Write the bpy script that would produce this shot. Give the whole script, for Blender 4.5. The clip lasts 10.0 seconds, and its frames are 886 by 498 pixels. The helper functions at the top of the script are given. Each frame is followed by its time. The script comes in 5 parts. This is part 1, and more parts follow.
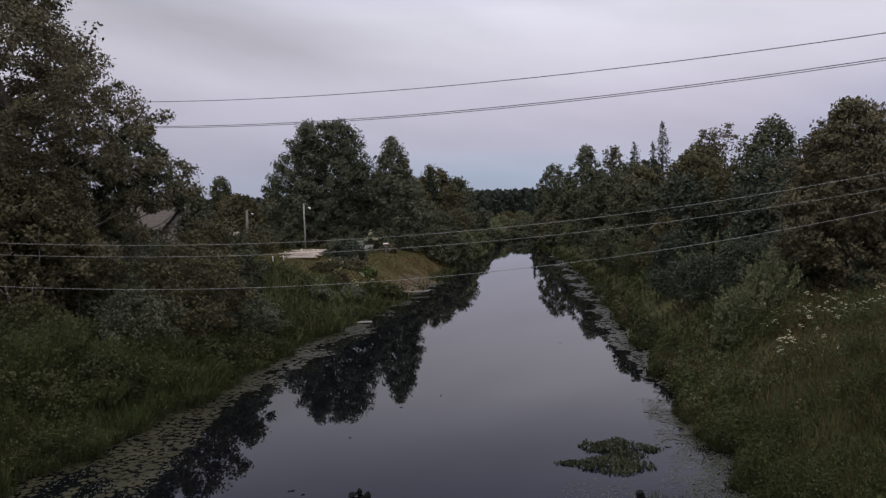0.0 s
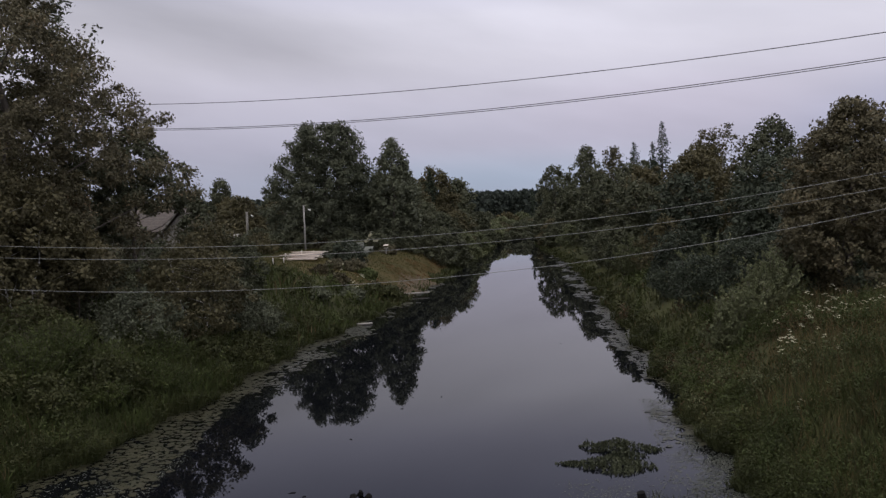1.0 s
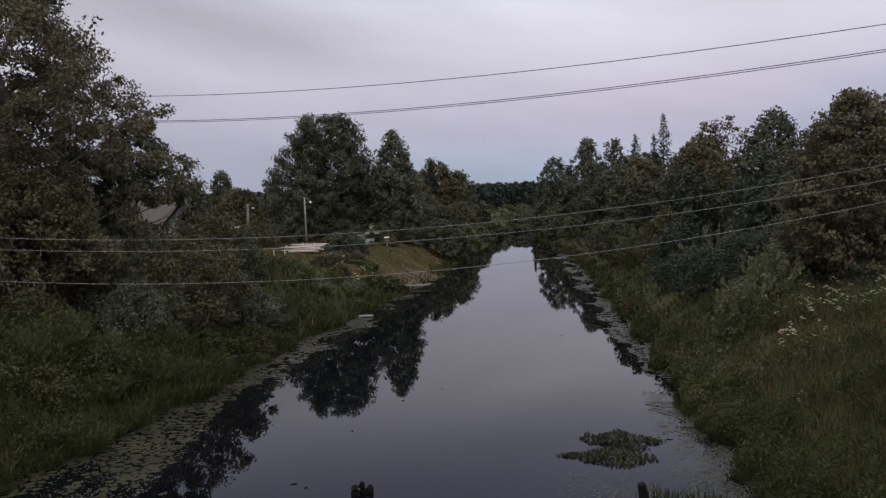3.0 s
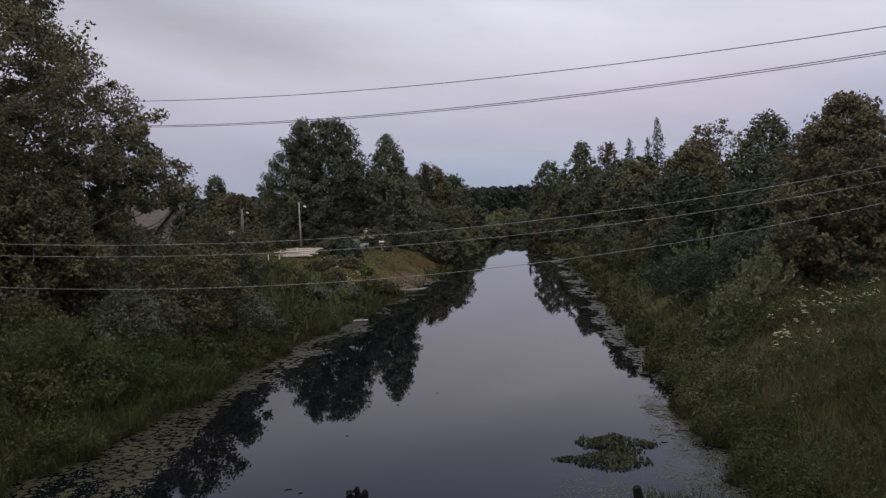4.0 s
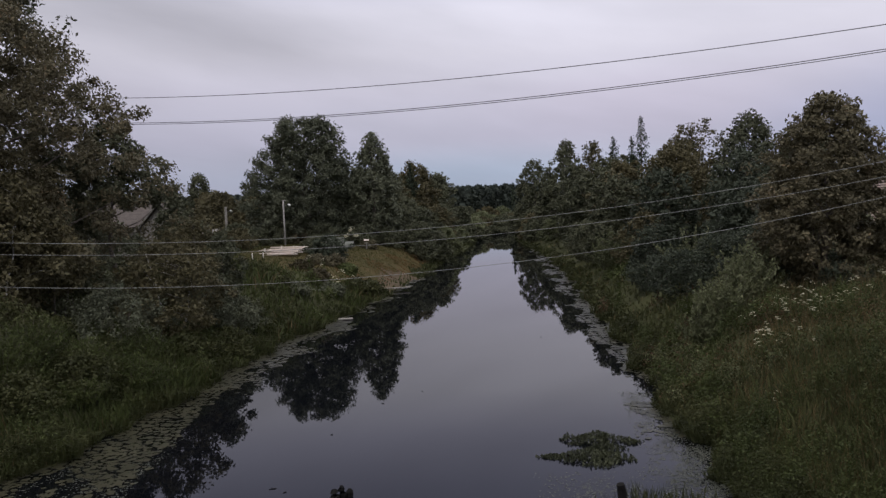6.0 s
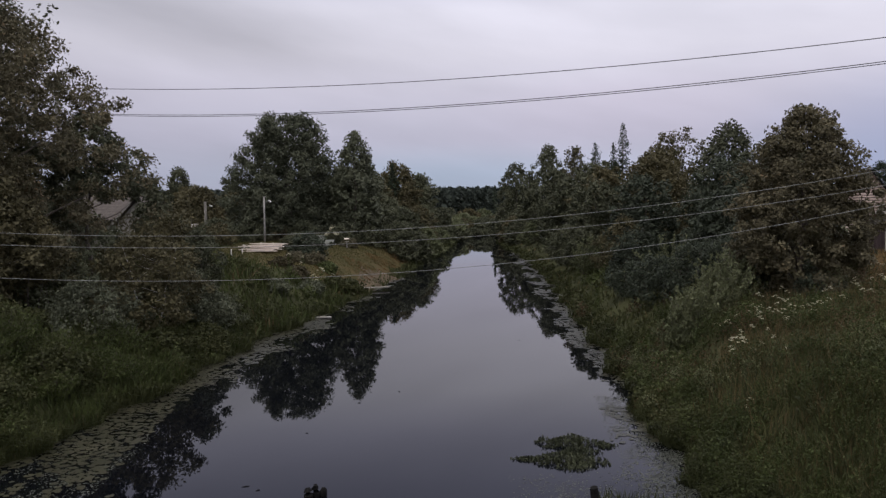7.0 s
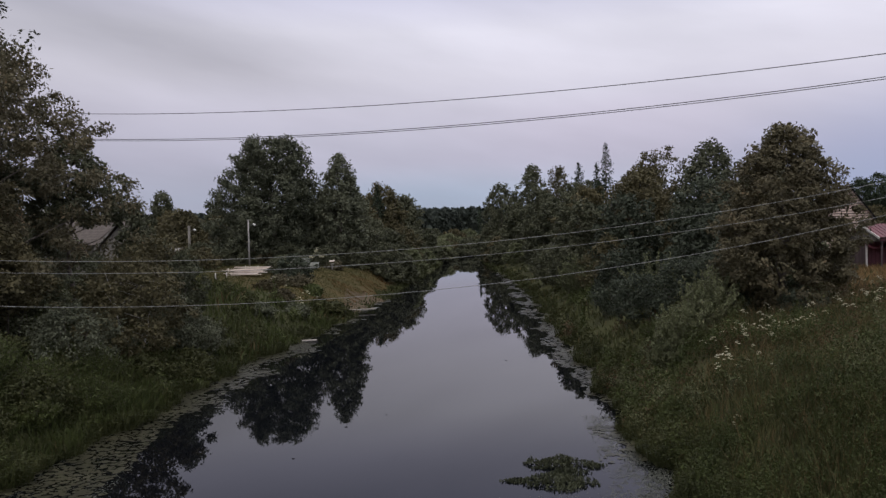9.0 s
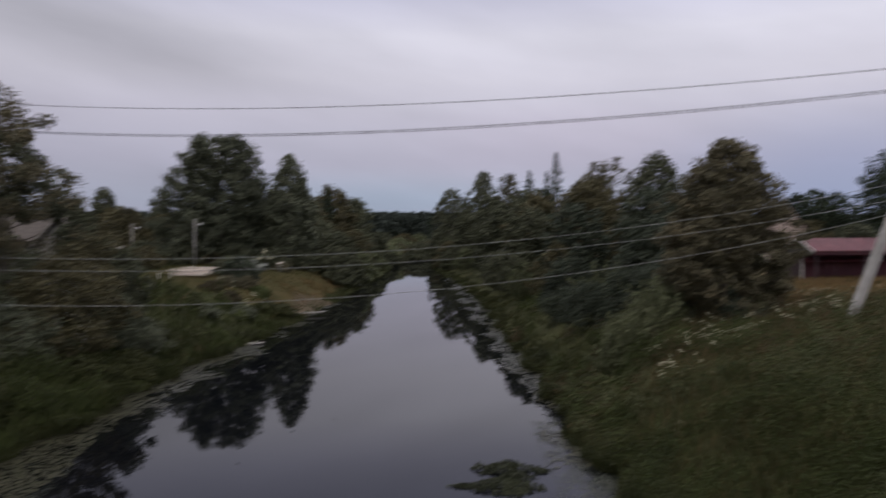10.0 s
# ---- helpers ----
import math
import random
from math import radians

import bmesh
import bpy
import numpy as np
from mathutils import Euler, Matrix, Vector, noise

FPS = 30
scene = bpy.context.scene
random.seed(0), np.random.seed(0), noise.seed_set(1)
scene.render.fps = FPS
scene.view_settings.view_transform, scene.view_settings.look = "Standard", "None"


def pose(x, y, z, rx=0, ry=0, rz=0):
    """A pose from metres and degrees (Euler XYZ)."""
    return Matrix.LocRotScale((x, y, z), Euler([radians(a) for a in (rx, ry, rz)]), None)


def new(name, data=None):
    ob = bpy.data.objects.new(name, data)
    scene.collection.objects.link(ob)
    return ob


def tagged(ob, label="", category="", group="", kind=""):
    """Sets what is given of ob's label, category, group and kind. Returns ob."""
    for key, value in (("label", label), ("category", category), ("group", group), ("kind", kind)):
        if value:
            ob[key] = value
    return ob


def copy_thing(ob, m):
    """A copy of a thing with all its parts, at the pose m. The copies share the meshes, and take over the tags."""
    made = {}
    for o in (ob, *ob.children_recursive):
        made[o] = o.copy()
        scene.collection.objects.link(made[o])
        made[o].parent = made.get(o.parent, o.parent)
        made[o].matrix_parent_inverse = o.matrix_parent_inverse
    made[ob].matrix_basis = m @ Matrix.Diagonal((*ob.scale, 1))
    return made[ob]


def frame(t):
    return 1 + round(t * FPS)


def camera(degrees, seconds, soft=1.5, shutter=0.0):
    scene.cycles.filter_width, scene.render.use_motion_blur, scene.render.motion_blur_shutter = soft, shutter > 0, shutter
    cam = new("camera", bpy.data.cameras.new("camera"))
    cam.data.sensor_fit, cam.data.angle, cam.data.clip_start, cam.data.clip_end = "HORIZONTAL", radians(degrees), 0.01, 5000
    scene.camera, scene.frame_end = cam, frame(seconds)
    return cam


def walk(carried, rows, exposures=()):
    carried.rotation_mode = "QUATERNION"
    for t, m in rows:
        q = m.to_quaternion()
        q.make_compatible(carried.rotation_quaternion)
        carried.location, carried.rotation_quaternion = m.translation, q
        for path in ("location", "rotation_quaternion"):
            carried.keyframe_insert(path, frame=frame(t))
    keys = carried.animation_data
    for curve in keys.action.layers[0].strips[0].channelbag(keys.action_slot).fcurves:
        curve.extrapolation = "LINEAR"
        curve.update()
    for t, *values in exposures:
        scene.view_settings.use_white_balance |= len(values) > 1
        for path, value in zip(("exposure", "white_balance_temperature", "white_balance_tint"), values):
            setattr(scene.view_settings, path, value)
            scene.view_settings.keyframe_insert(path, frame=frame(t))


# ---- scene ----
cam = camera(63.28, 10.0, soft=1.4, shutter=0.7)
EYE = 8.0
# seconds, yaw, pitch, lean to the right, sway x, y, z
ROWS = [
    (0.0, 0.0, -3.262, 1.876, 0.0, 0.0, 0.0),
    (0.5, -0.236, -3.049, 1.665, -0.008, 0.003, 0.004),
    (1.0, 0.003, -3.164, 2.118, 0.0, -0.002, 0.0),
    (1.5, 0.003, -3.359, 2.191, 0.003, 0.006, -0.011),
    (2.0, 0.228, -3.870, 1.800, -0.002, -0.004, -0.002),
    (2.5, 0.202, -3.878, 2.005, -0.019, -0.003, -0.004),
    (4.0, -0.325, -3.457, 2.288, 0.009, 0.011, -0.013),
    (4.5, -0.808, -3.489, 2.516, 0.022, 0.002, -0.014),
    (5.0, -1.250, -3.769, 2.570, 0.024, 0.006, -0.018),
    (6.5, -2.139, -3.591, 1.575, 0.002, 0.015, -0.007),
    (7.0, -3.078, -3.596, 0.656, 0.011, -0.003, -0.017),
    (7.5, -2.562, -3.074, 1.091, -0.001, 0.025, -0.012),
    (8.0, -3.955, -3.009, 1.447, 0.009, 0.020, -0.010),
    (8.5, -4.266, -2.512, 1.265, 0.011, 0.011, -0.013),
    (9.0, -4.262, -1.967, 1.364, 0.009, 0.002, 0.003),
    (9.5, -5.118, -2.446, 0.468, 0.006, 0.017, -0.003),
    (9.8, -5.420, -2.560, 0.300, 0.000, 0.017, -0.003),
    (9.9, -6.480, -2.200, 0.150, -0.020, 0.018, -0.003),
    (10.0, -8.283, -1.630, -0.024, -0.080, 0.020, -0.002),
]
walk(cam, [(t, pose(x, y, EYE + z, 0, 0, yaw) @ pose(0, 0, 0, 90 + pitch) @ pose(0, 0, 0, 0, 0, -lean))
           for t, yaw, pitch, lean, x, y, z in ROWS],
     ((0.0, 0.06), (5.0, 0.08), (7.0, 0.14), (8.0, 0.16), (9.0, 0.11), (9.5, 0.03), (10.0, -0.04)))

# ---- light: overcast evening sky with a weak, wide sun behind the cloud ----
SUN_ELEVATION, SUN_ROTATION = radians(9), radians(205)


def make_world():
    world = bpy.data.worlds.new("evening_sky")
    scene.world = world
    world.use_nodes = True
    nt = world.node_tree
    nt.nodes.clear()
    n, l = nt.nodes.new, nt.links.new
    out, bg = n("ShaderNodeOutputWorld"), n("ShaderNodeBackground")
    sky = n("ShaderNodeTexSky")
    sky.sky_type, sky.sun_disc = "NISHITA", False
    sky.sun_elevation, sky.sun_rotation = SUN_ELEVATION, SUN_ROTATION
    sky.air_density, sky.dust_density = 1.0, 2.0
    dim = n("ShaderNodeVectorMath")
    dim.operation = "SCALE"
    dim.inputs["Scale"].default_value = 0.10
    l(sky.outputs[0], dim.inputs[0])
    coord, sep = n("ShaderNodeTexCoord"), n("ShaderNodeSeparateXYZ")
    l(coord.outputs["Generated"], sep.inputs[0])
    # cloud sheet: colour by height over the horizon
    ramp = n("ShaderNodeValToRGB")
    ramp.color_ramp.interpolation = "LINEAR"
    # stops 0.31 to 0.47 lie above the view, darkened to dim the water
    stops = [(0.0, (0.37, 0.385, 0.49)), (0.04, (0.38, 0.40, 0.515)), (0.09, (0.43, 0.42, 0.53)), (0.15, (0.51, 0.49, 0.59)),
             (0.20, (0.61, 0.59, 0.68)), (0.255, (0.66, 0.645, 0.74)), (0.31, (0.53, 0.525, 0.66)), (0.37, (0.44, 0.445, 0.59)), (0.47, (0.36, 0.375, 0.52)), (0.65, (0.88, 0.88, 0.95)), (1.0, (1.45, 1.42, 1.45))]
    while len(ramp.color_ramp.elements) < len(stops):
        ramp.color_ramp.elements.new(0.5)
    for e, (p, c) in zip(ramp.color_ramp.elements, stops):
        e.position, e.color = p, (*c, 1)
    l(sep.outputs["Z"], ramp.inputs[0])
    # soft long cloud streaks
    slant = n("ShaderNodeMath")
    slant.operation = "MULTIPLY_ADD"
    slant.inputs[1].default_value = 0.19
    l(sep.outputs["X"], slant.inputs[0])
    l(sep.outputs["Z"], slant.inputs[2])
    stretch = n("ShaderNodeCombineXYZ")
    for axis, gain, source in (("X", 1.7, sep.outputs["X"]), ("Y", 1.3, sep.outputs["Y"]), ("Z", 6.5, slant.outputs[0])):
        g = n("ShaderNodeMath")
        g.operation = "MULTIPLY"
        g.inputs[1].default_value = gain
        l(source, g.inputs[0])
        l(g.outputs[0], stretch.inputs[axis])
    cloud = n("ShaderNodeTexNoise")
    cloud.inputs["Scale"].default_value, cloud.inputs["Detail"].default_value = 1.5, 5.0
    cloud.inputs["Roughness"].default_value = 0.5
    l(stretch.outputs[0], cloud.inputs["Vector"])
    tone = n("ShaderNodeMapRange")
    tone.inputs["From Min"].default_value, tone.inputs["From Max"].default_value = 0.33, 0.62
    tone.inputs["To Min"].default_value, tone.inputs["To Max"].default_value = 0.94, 1.10
    l(cloud.outputs["Fac"], tone.inputs["Value"])
    streak = n("ShaderNodeVectorMath")
    streak.operation = "SCALE"
    l(ramp.outputs[0], streak.inputs[0])
    # the cloud is thinner, and the sky brighter, to the east
    east = n("ShaderNodeMapRange")
    east.inputs["From Min"].default_value, east.inputs["From Max"].default_value = -0.6, 0.6
    east.inputs["To Min"].default_value, east.inputs["To Max"].default_value = 0.90, 1.16
    l(sep.outputs["X"], east.inputs["Value"])
    # a darker bank of cloud in the west
    off = n("ShaderNodeMath")
    off.operation = "SUBTRACT"
    off.inputs[1].default_value = 0.182
    l(slant.outputs[0], off.inputs[0])
    far = n("ShaderNodeMath")
    far.operation = "ABSOLUTE"
    l(off.outputs[0], far.inputs[0])
    bank = n("ShaderNodeMapRange")
    bank.interpolation_type = "SMOOTHSTEP"
    bank.inputs["From Min"].default_value, bank.inputs["From Max"].default_value = 0.0, 0.07
    bank.inputs["To Min"].default_value, bank.inputs["To Max"].default_value = 0.24, 0.0
    l(far.outputs[0], bank.inputs["Value"])
    west = n("ShaderNodeMapRange")
    west.interpolation_type = "SMOOTHSTEP"
    west.inputs["From Min"].default_value, west.inputs["From Max"].default_value = 0.04, -0.20
    l(sep.outputs["X"], west.inputs["Value"])
    dark = n("ShaderNodeMath")
    dark.operation = "MULTIPLY"
    l(bank.outputs[0], dark.inputs[0])
    l(west.outputs[0], dark.inputs[1])
    less = n("ShaderNodeMath")
    less.operation = "SUBTRACT"
    l(tone.outputs[0], less.inputs[0])
    l(dark.outputs[0], less.inputs[1])
    both = n("ShaderNodeMath")
    both.operation = "MULTIPLY"
    l(less.outputs[0], both.inputs[0])
    l(east.outputs[0], both.inputs[1])
    l(both.outputs[0], streak.inputs["Scale"])
    # clear blue air low over the river's end, a rosy breath in the cloud to the east of it
    air = streak.outputs[0]
    for centre, size, tint in (((0.05, 1.0, 0.035), (0.34, 9.0, 0.055), (0.92, 1.01, 1.03)), ((0.30, 0.95, 0.115), (0.30, 9.0, 0.075), (1.02, 0.99, 1.0)),
                               ((0.62, 0.75, 0.05), (0.28, 9.0, 0.13), (0.80, 0.86, 0.98))):
        place = n("ShaderNodeMapping")
        place.vector_type = "TEXTURE"
        place.inputs["Location"].default_value, place.inputs["Scale"].default_value = centre, size
        l(coord.outputs["Generated"], place.inputs["Vector"])
        span = n("ShaderNodeVectorMath")
        span.operation = "LENGTH"
        l(place.outputs[0], span.inputs[0])
        fade = n("ShaderNodeMapRange")
        fade.interpolation_type = "SMOOTHSTEP"
        fade.inputs["From Min"].default_value, fade.inputs["From Max"].default_value = 1.0, 0.1
        l(span.outputs["Value"], fade.inputs["Value"])
        wash = n("ShaderNodeMix")
        wash.data_type, wash.blend_type = "RGBA", "MULTIPLY"
        wash.inputs["B"].default_value = (*tint, 1)
        l(fade.outputs[0], wash.inputs["Factor"])
        l(air, wash.inputs["A"])
        air = wash.outputs["Result"]
    mix = n("ShaderNodeMix")
    mix.data_type = "RGBA"
    mix.inputs["Factor"].default_value = 0.95
    l(dim.outputs[0], mix.inputs["A"])
    l(air, mix.inputs["B"])
    l(mix.outputs["Result"], bg.inputs["Color"])
    bg.inputs["Strength"].default_value = 1.0
    l(bg.outputs[0], out.inputs[0])


make_world()
sun_data = bpy.data.lights.new("sun", "SUN")
sun_data.energy, sun_data.angle, sun_data.color = 0.55, radians(30), (1.0, 0.93, 0.88)
sun = new("sun", sun_data)
sun.matrix_world = pose(0, -20, 40, 28, 0, -25)


# ---- materials ----
def material(name):
    m = bpy.data.materials.new(name)
    m.use_nodes = True
    nt = m.node_tree
    return m, nt, nt.nodes["Principled BSDF"], nt.nodes.new, nt.links.new


def mottled(name, dark, light, scale=3.0, rough=0.8, bump=0.3, fine=30.0, metal=0.0, stretch=(1, 1, 1)):
    """A surface with stains at one scale, grain at another and a relief."""
    m, nt, p, n, l = material(name)
    co, mp = n("ShaderNodeTexCoord"), n("ShaderNodeMapping")
    mp.inputs["Scale"].default_value = stretch
    l(co.outputs["Object"], mp.inputs["Vector"])
    a, b = n("ShaderNodeTexNoise"), n("ShaderNodeTexNoise")
    a.inputs["Scale"].default_value, a.inputs["Detail"].default_value = scale, 6
    b.inputs["Scale"].default_value, b.inputs["Detail"].default_value = fine, 4
    l(mp.outputs[0], a.inputs["Vector"])
    l(mp.outputs[0], b.inputs["Vector"])
    add = n("ShaderNodeMath")
    add.operation = "MULTIPLY_ADD"
    add.inputs[1].default_value, add.inputs[2].default_value = 0.45, 0.0
    l(b.outputs["Fac"], add.inputs[0])
    info = n("ShaderNodeObjectInfo")
    vary = n("ShaderNodeMath")
    vary.operation = "MULTIPLY_ADD"
    vary.inputs[1].default_value = 0.22
    l(info.outputs["Random"], vary.inputs[0])
    l(add.outputs[0], vary.inputs[2])
    tot = n("ShaderNodeMath")
    tot.operation = "ADD"
    l(a.outputs["Fac"], tot.inputs[0])
    l(vary.outputs[0], tot.inputs[1])
    r = n("ShaderNodeValToRGB")
    r.color_ramp.elements[0].position, r.color_ramp.elements[1].position = 0.55, 1.05
    r.color_ramp.elements[0].color, r.color_ramp.elements[1].color = (*dark, 1), (*light, 1)
    l(tot.outputs[0], r.inputs[0])
    l(r.outputs[0], p.inputs["Base Color"])
    p.inputs["Roughness"].default_value, p.inputs["Metallic"].default_value = rough, metal
    bm_ = n("ShaderNodeBump")
    bm_.inputs["Strength"].default_value, bm_.inputs["Distance"].default_value = bump, 0.02
    l(b.outputs["Fac"], bm_.inputs["Height"])
    l(bm_.outputs[0], p.inputs["Normal"])
    return m


def foliage(name, dark, light, tip=None, through_light=0.22, rough=0.6):
    """Leaves: every leaf a little different, clumps lighter and darker, a part of the light shining through."""
    m, nt, p, n, l = material(name)
    geo, info, co = n("ShaderNodeNewGeometry"), n("ShaderNodeObjectInfo"), n("ShaderNodeTexCoord")
    clump = n("ShaderNodeTexNoise")
    clump.inputs["Scale"].default_value, clump.inputs["Detail"].default_value = 0.6, 4
    l(co.outputs["Object"], clump.inputs["Vector"])
    f = n("ShaderNodeMath")
    f.operation = "MULTIPLY_ADD"
    f.inputs[1].default_value = 0.30
    l(geo.outputs["Random Per Island"], f.inputs[0])
    g = n("ShaderNodeMath")
    g.operation = "MULTIPLY_ADD"
    g.inputs[1].default_value, g.inputs[2].default_value = 0.3, -0.335
    l(info.outputs["Random"], g.inputs[0])
    h = n("ShaderNodeMath")
    h.operation = "MULTIPLY_ADD"
    h.inputs[1].default_value = 1.25
    l(clump.outputs["Fac"], h.inputs[0])
    l(g.outputs[0], h.inputs[2])
    l(h.outputs[0], f.inputs[2])
    r = n("ShaderNodeValToRGB")
    r.color_ramp.elements[0].position, r.color_ramp.elements[1].position = 0.15, 0.85
    r.color_ramp.elements[0].color, r.color_ramp.elements[1].color = (*dark, 1), (*light, 1)
    if tip:
        e = r.color_ramp.elements.new(1.0)
        e.color = (*tip, 1)
    l(f.outputs[0], r.inputs[0])
    l(r.outputs[0], p.inputs["Base Color"])
    p.inputs["Roughness"].default_value = rough
    p.inputs["Specular IOR Level"].default_value = 0.18
    tr, mx = n("ShaderNodeBsdfTranslucent"), n("ShaderNodeMixShader")
    l(r.outputs[0], tr.inputs["Color"])
    mx.inputs[0].default_value = through_light
    l(p.outputs[0], mx.inputs[1])
    l(tr.outputs[0], mx.inputs[2])
    l(mx.outputs[0], nt.nodes["Material Output"].inputs["Surface"])
    return m


def water_material():
    m, nt, p, n, l = material("river_water")
    p.inputs["Base Color"].default_value = (0.003, 0.0035, 0.005, 1)
    p.inputs["Roughness"].default_value, p.inputs["IOR"].default_value = 0.015, 1.33
    p.inputs["Specular Tint"].default_value = (0.925, 0.875, 0.98, 1)
    co = n("ShaderNodeTexCoord")
    a, b = n("ShaderNodeTexNoise"), n("ShaderNodeTexNoise")
    a.inputs["Scale"].default_value, a.inputs["Detail"].default_value = 1.7, 3
    b.inputs["Scale"].default_value, b.inputs["Detail"].default_value = 0.25, 2
    l(co.outputs["Object"], a.inputs["Vector"])
    l(co.outputs["Object"], b.inputs["Vector"])
    mul = n("ShaderNodeMath")
    mul.operation = "MULTIPLY"
    l(a.outputs["Fac"], mul.inputs[0])
    l(b.outputs["Fac"], mul.inputs[1])
    bump = n("ShaderNodeBump")
    bump.inputs["Strength"].default_value, bump.inputs["Distance"].default_value = 0.10, 0.012
    l(mul.outputs[0], bump.inputs["Height"])
    l(bump.outputs[0], p.inputs["Normal"])
    return m


M_WATER = water_material()
M_SOIL = mottled("bank_soil", (0.024, 0.026, 0.013), (0.054, 0.056, 0.025), 0.35, 0.95, 0.5, 9.0)
M_LAWN = mottled("dry_lawn", (0.040, 0.044, 0.018), (0.085, 0.064, 0.028), 0.35, 0.95, 0.5, 7.0)
for earthy in (M_SOIL, M_LAWN):
    earthy.node_tree.nodes["Principled BSDF"].inputs["Specular IOR Level"].default_value = 0.1
M_SHORE = mottled("damp_shore_sand", (0.052, 0.036, 0.019), (0.092, 0.064, 0.035), 0.8, 0.95, 0.4, 14.0)
M_BARK = mottled("grey_bark", (0.035, 0.03, 0.025), (0.12, 0.10, 0.085), 5, 0.9, 0.8, 40, stretch=(1, 1, 0.25))
M_BIRCH = mottled("birch_bark", (0.06, 0.055, 0.05), (0.52, 0.50, 0.47), 3, 0.75, 0.4, 22, stretch=(0.5, 0.5, 2.2))
M_LIME = foliage("lime_leaf", (0.049, 0.056, 0.036), (0.137, 0.145, 0.093))
M_DARK = foliage("alder_leaf", (0.040, 0.045, 0.026), (0.109, 0.114, 0.068))
M_OLIVE = foliage("birch_leaf", (0.047, 0.043, 0.022), (0.113, 0.099, 0.050), (0.149, 0.121, 0.061))
M_RUST = foliage("aspen_leaf", (0.053, 0.049, 0.030), (0.140, 0.122, 0.071), (0.225, 0.163, 0.094))
M_WILLOW = foliage("willow_leaf", (0.064, 0.074, 0.037), (0.161, 0.172, 0.090), (0.230, 0.230, 0.127))
M_NEEDLE = foliage("spruce_needle", (0.016, 0.026, 0.015), (0.048, 0.062, 0.036), None, 0.05, 0.7)
M_GRASS = foliage("tall_grass", (0.032, 0.037, 0.014), (0.069, 0.076, 0.030), (0.092, 0.096, 0.040))
M_DRY = foliage("seeding_grass", (0.075, 0.058, 0.028), (0.19, 0.142, 0.070), (0.26, 0.20, 0.11))
M_WEED = foliage("weed_leaf", (0.034, 0.045, 0.014), (0.087, 0.104, 0.034), (0.125, 0.137, 0.056))
M_TURF = foliage("mown_grass", (0.038, 0.045, 0.014), (0.088, 0.082, 0.028))
M_OCHRE = foliage("dry_field_grass", (0.105, 0.068, 0.030), (0.22, 0.145, 0.066), (0.28, 0.19, 0.09))
M_SCORCHED = foliage("scorched_grass", (0.085, 0.047, 0.018), (0.165, 0.095, 0.040))
M_DOCK = foliage("dock_leaf", (0.050, 0.032, 0.018), (0.120, 0.075, 0.042), (0.16, 0.095, 0.055))
# shade on the left bank and right edge is put into this leaf colour
M_DARK_WEED = foliage("dark_and_shaded_weed", (0.027, 0.032, 0.011), (0.072, 0.074, 0.028), (0.102, 0.100, 0.041))
M_PAD = foliage("lily_pad_leaf", (0.021, 0.021, 0.011), (0.054, 0.051, 0.030), (0.096, 0.088, 0.054), 0.05, 0.35)
M_PAD.node_tree.nodes["Principled BSDF"].inputs["Specular IOR Level"].default_value = 0.45
# carries the shade under the left alders in its colour, also brown scrub
M_SHADE = foliage("shaded_and_brown_leaf", (0.032, 0.028, 0.015), (0.079, 0.066, 0.034))
# shadow in the right-bank thicket put into the colour; also a dark garden bush
M_DEEP = foliage("dark_and_shaded_leaf", (0.026, 0.033, 0.022), (0.068, 0.080, 0.053))
M_FLOAT = foliage("water_plant_leaf", (0.024, 0.028, 0.016), (0.072, 0.078, 0.044), None, 0.1)
M_FLECK = foliage("duckweed_leaf", (0.055, 0.06, 0.048), (0.12, 0.125, 0.102), None, 0.05, 0.5)
M_FLOWER = foliage("white_umbel", (0.40, 0.38, 0.26), (0.64, 0.61, 0.46), None, 0.1)
M_FOREST = foliage("far_forest", (0.028, 0.036, 0.030), (0.050, 0.060, 0.048), None, 0.05, 0.8)
M_PILE = mottled("wet_old_timber", (0.005, 0.005, 0.005), (0.018, 0.017, 0.016), 6, 0.97, 0.9, 30, stretch=(1, 1, 0.2))
M_PILE.node_tree.nodes["Principled BSDF"].inputs["Specular IOR Level"].default_value = 0.08
M_CONCRETE = mottled("pole_concrete", (0.20, 0.19, 0.175), (0.38, 0.36, 0.335), 2, 0.9, 0.3, 25)
M_WIRE = mottled("wire_aluminium", (0.06, 0.06, 0.065), (0.12, 0.12, 0.13), 1.5, 0.55, 0.0, 60, 0.3)
M_WIRE_PALE = mottled("wire_bright", (0.14, 0.14, 0.138), (0.26, 0.26, 0.25), 1.5, 0.5, 0.0, 60, 0.2)
M_GREYWOOD = mottled("weathered_grey_wood", (0.10, 0.09, 0.08), (0.30, 0.28, 0.25), 4, 0.85, 0.5, 35, stretch=(1, 1, 0.15))
M_SLATE = mottled("grey_roof_slate", (0.056, 0.045, 0.039), (0.108, 0.088, 0.078), 2.5, 0.85, 0.4, 20)
M_REDROOF = mottled("red_metal_roof", (0.085, 0.020, 0.030), (0.165, 0.046, 0.058), 1.2, 0.5, 0.1, 14)
M_REDWALL = mottled("dark_red_boards", (0.045, 0.012, 0.017), (0.10, 0.028, 0.036), 3, 0.8, 0.5, 30, stretch=(1, 1, 0.15))
M_DARKWALL = mottled("purple_brown_boards", (0.05, 0.032, 0.036), (0.12, 0.085, 0.09), 3, 0.85, 0.5, 30, stretch=(1, 1, 0.15))
M_PALEWALL = mottled("pale_peach_boards", (0.42, 0.32, 0.28), (0.66, 0.53, 0.46), 2.5, 0.8, 0.4, 30, stretch=(0.2, 0.2, 1))
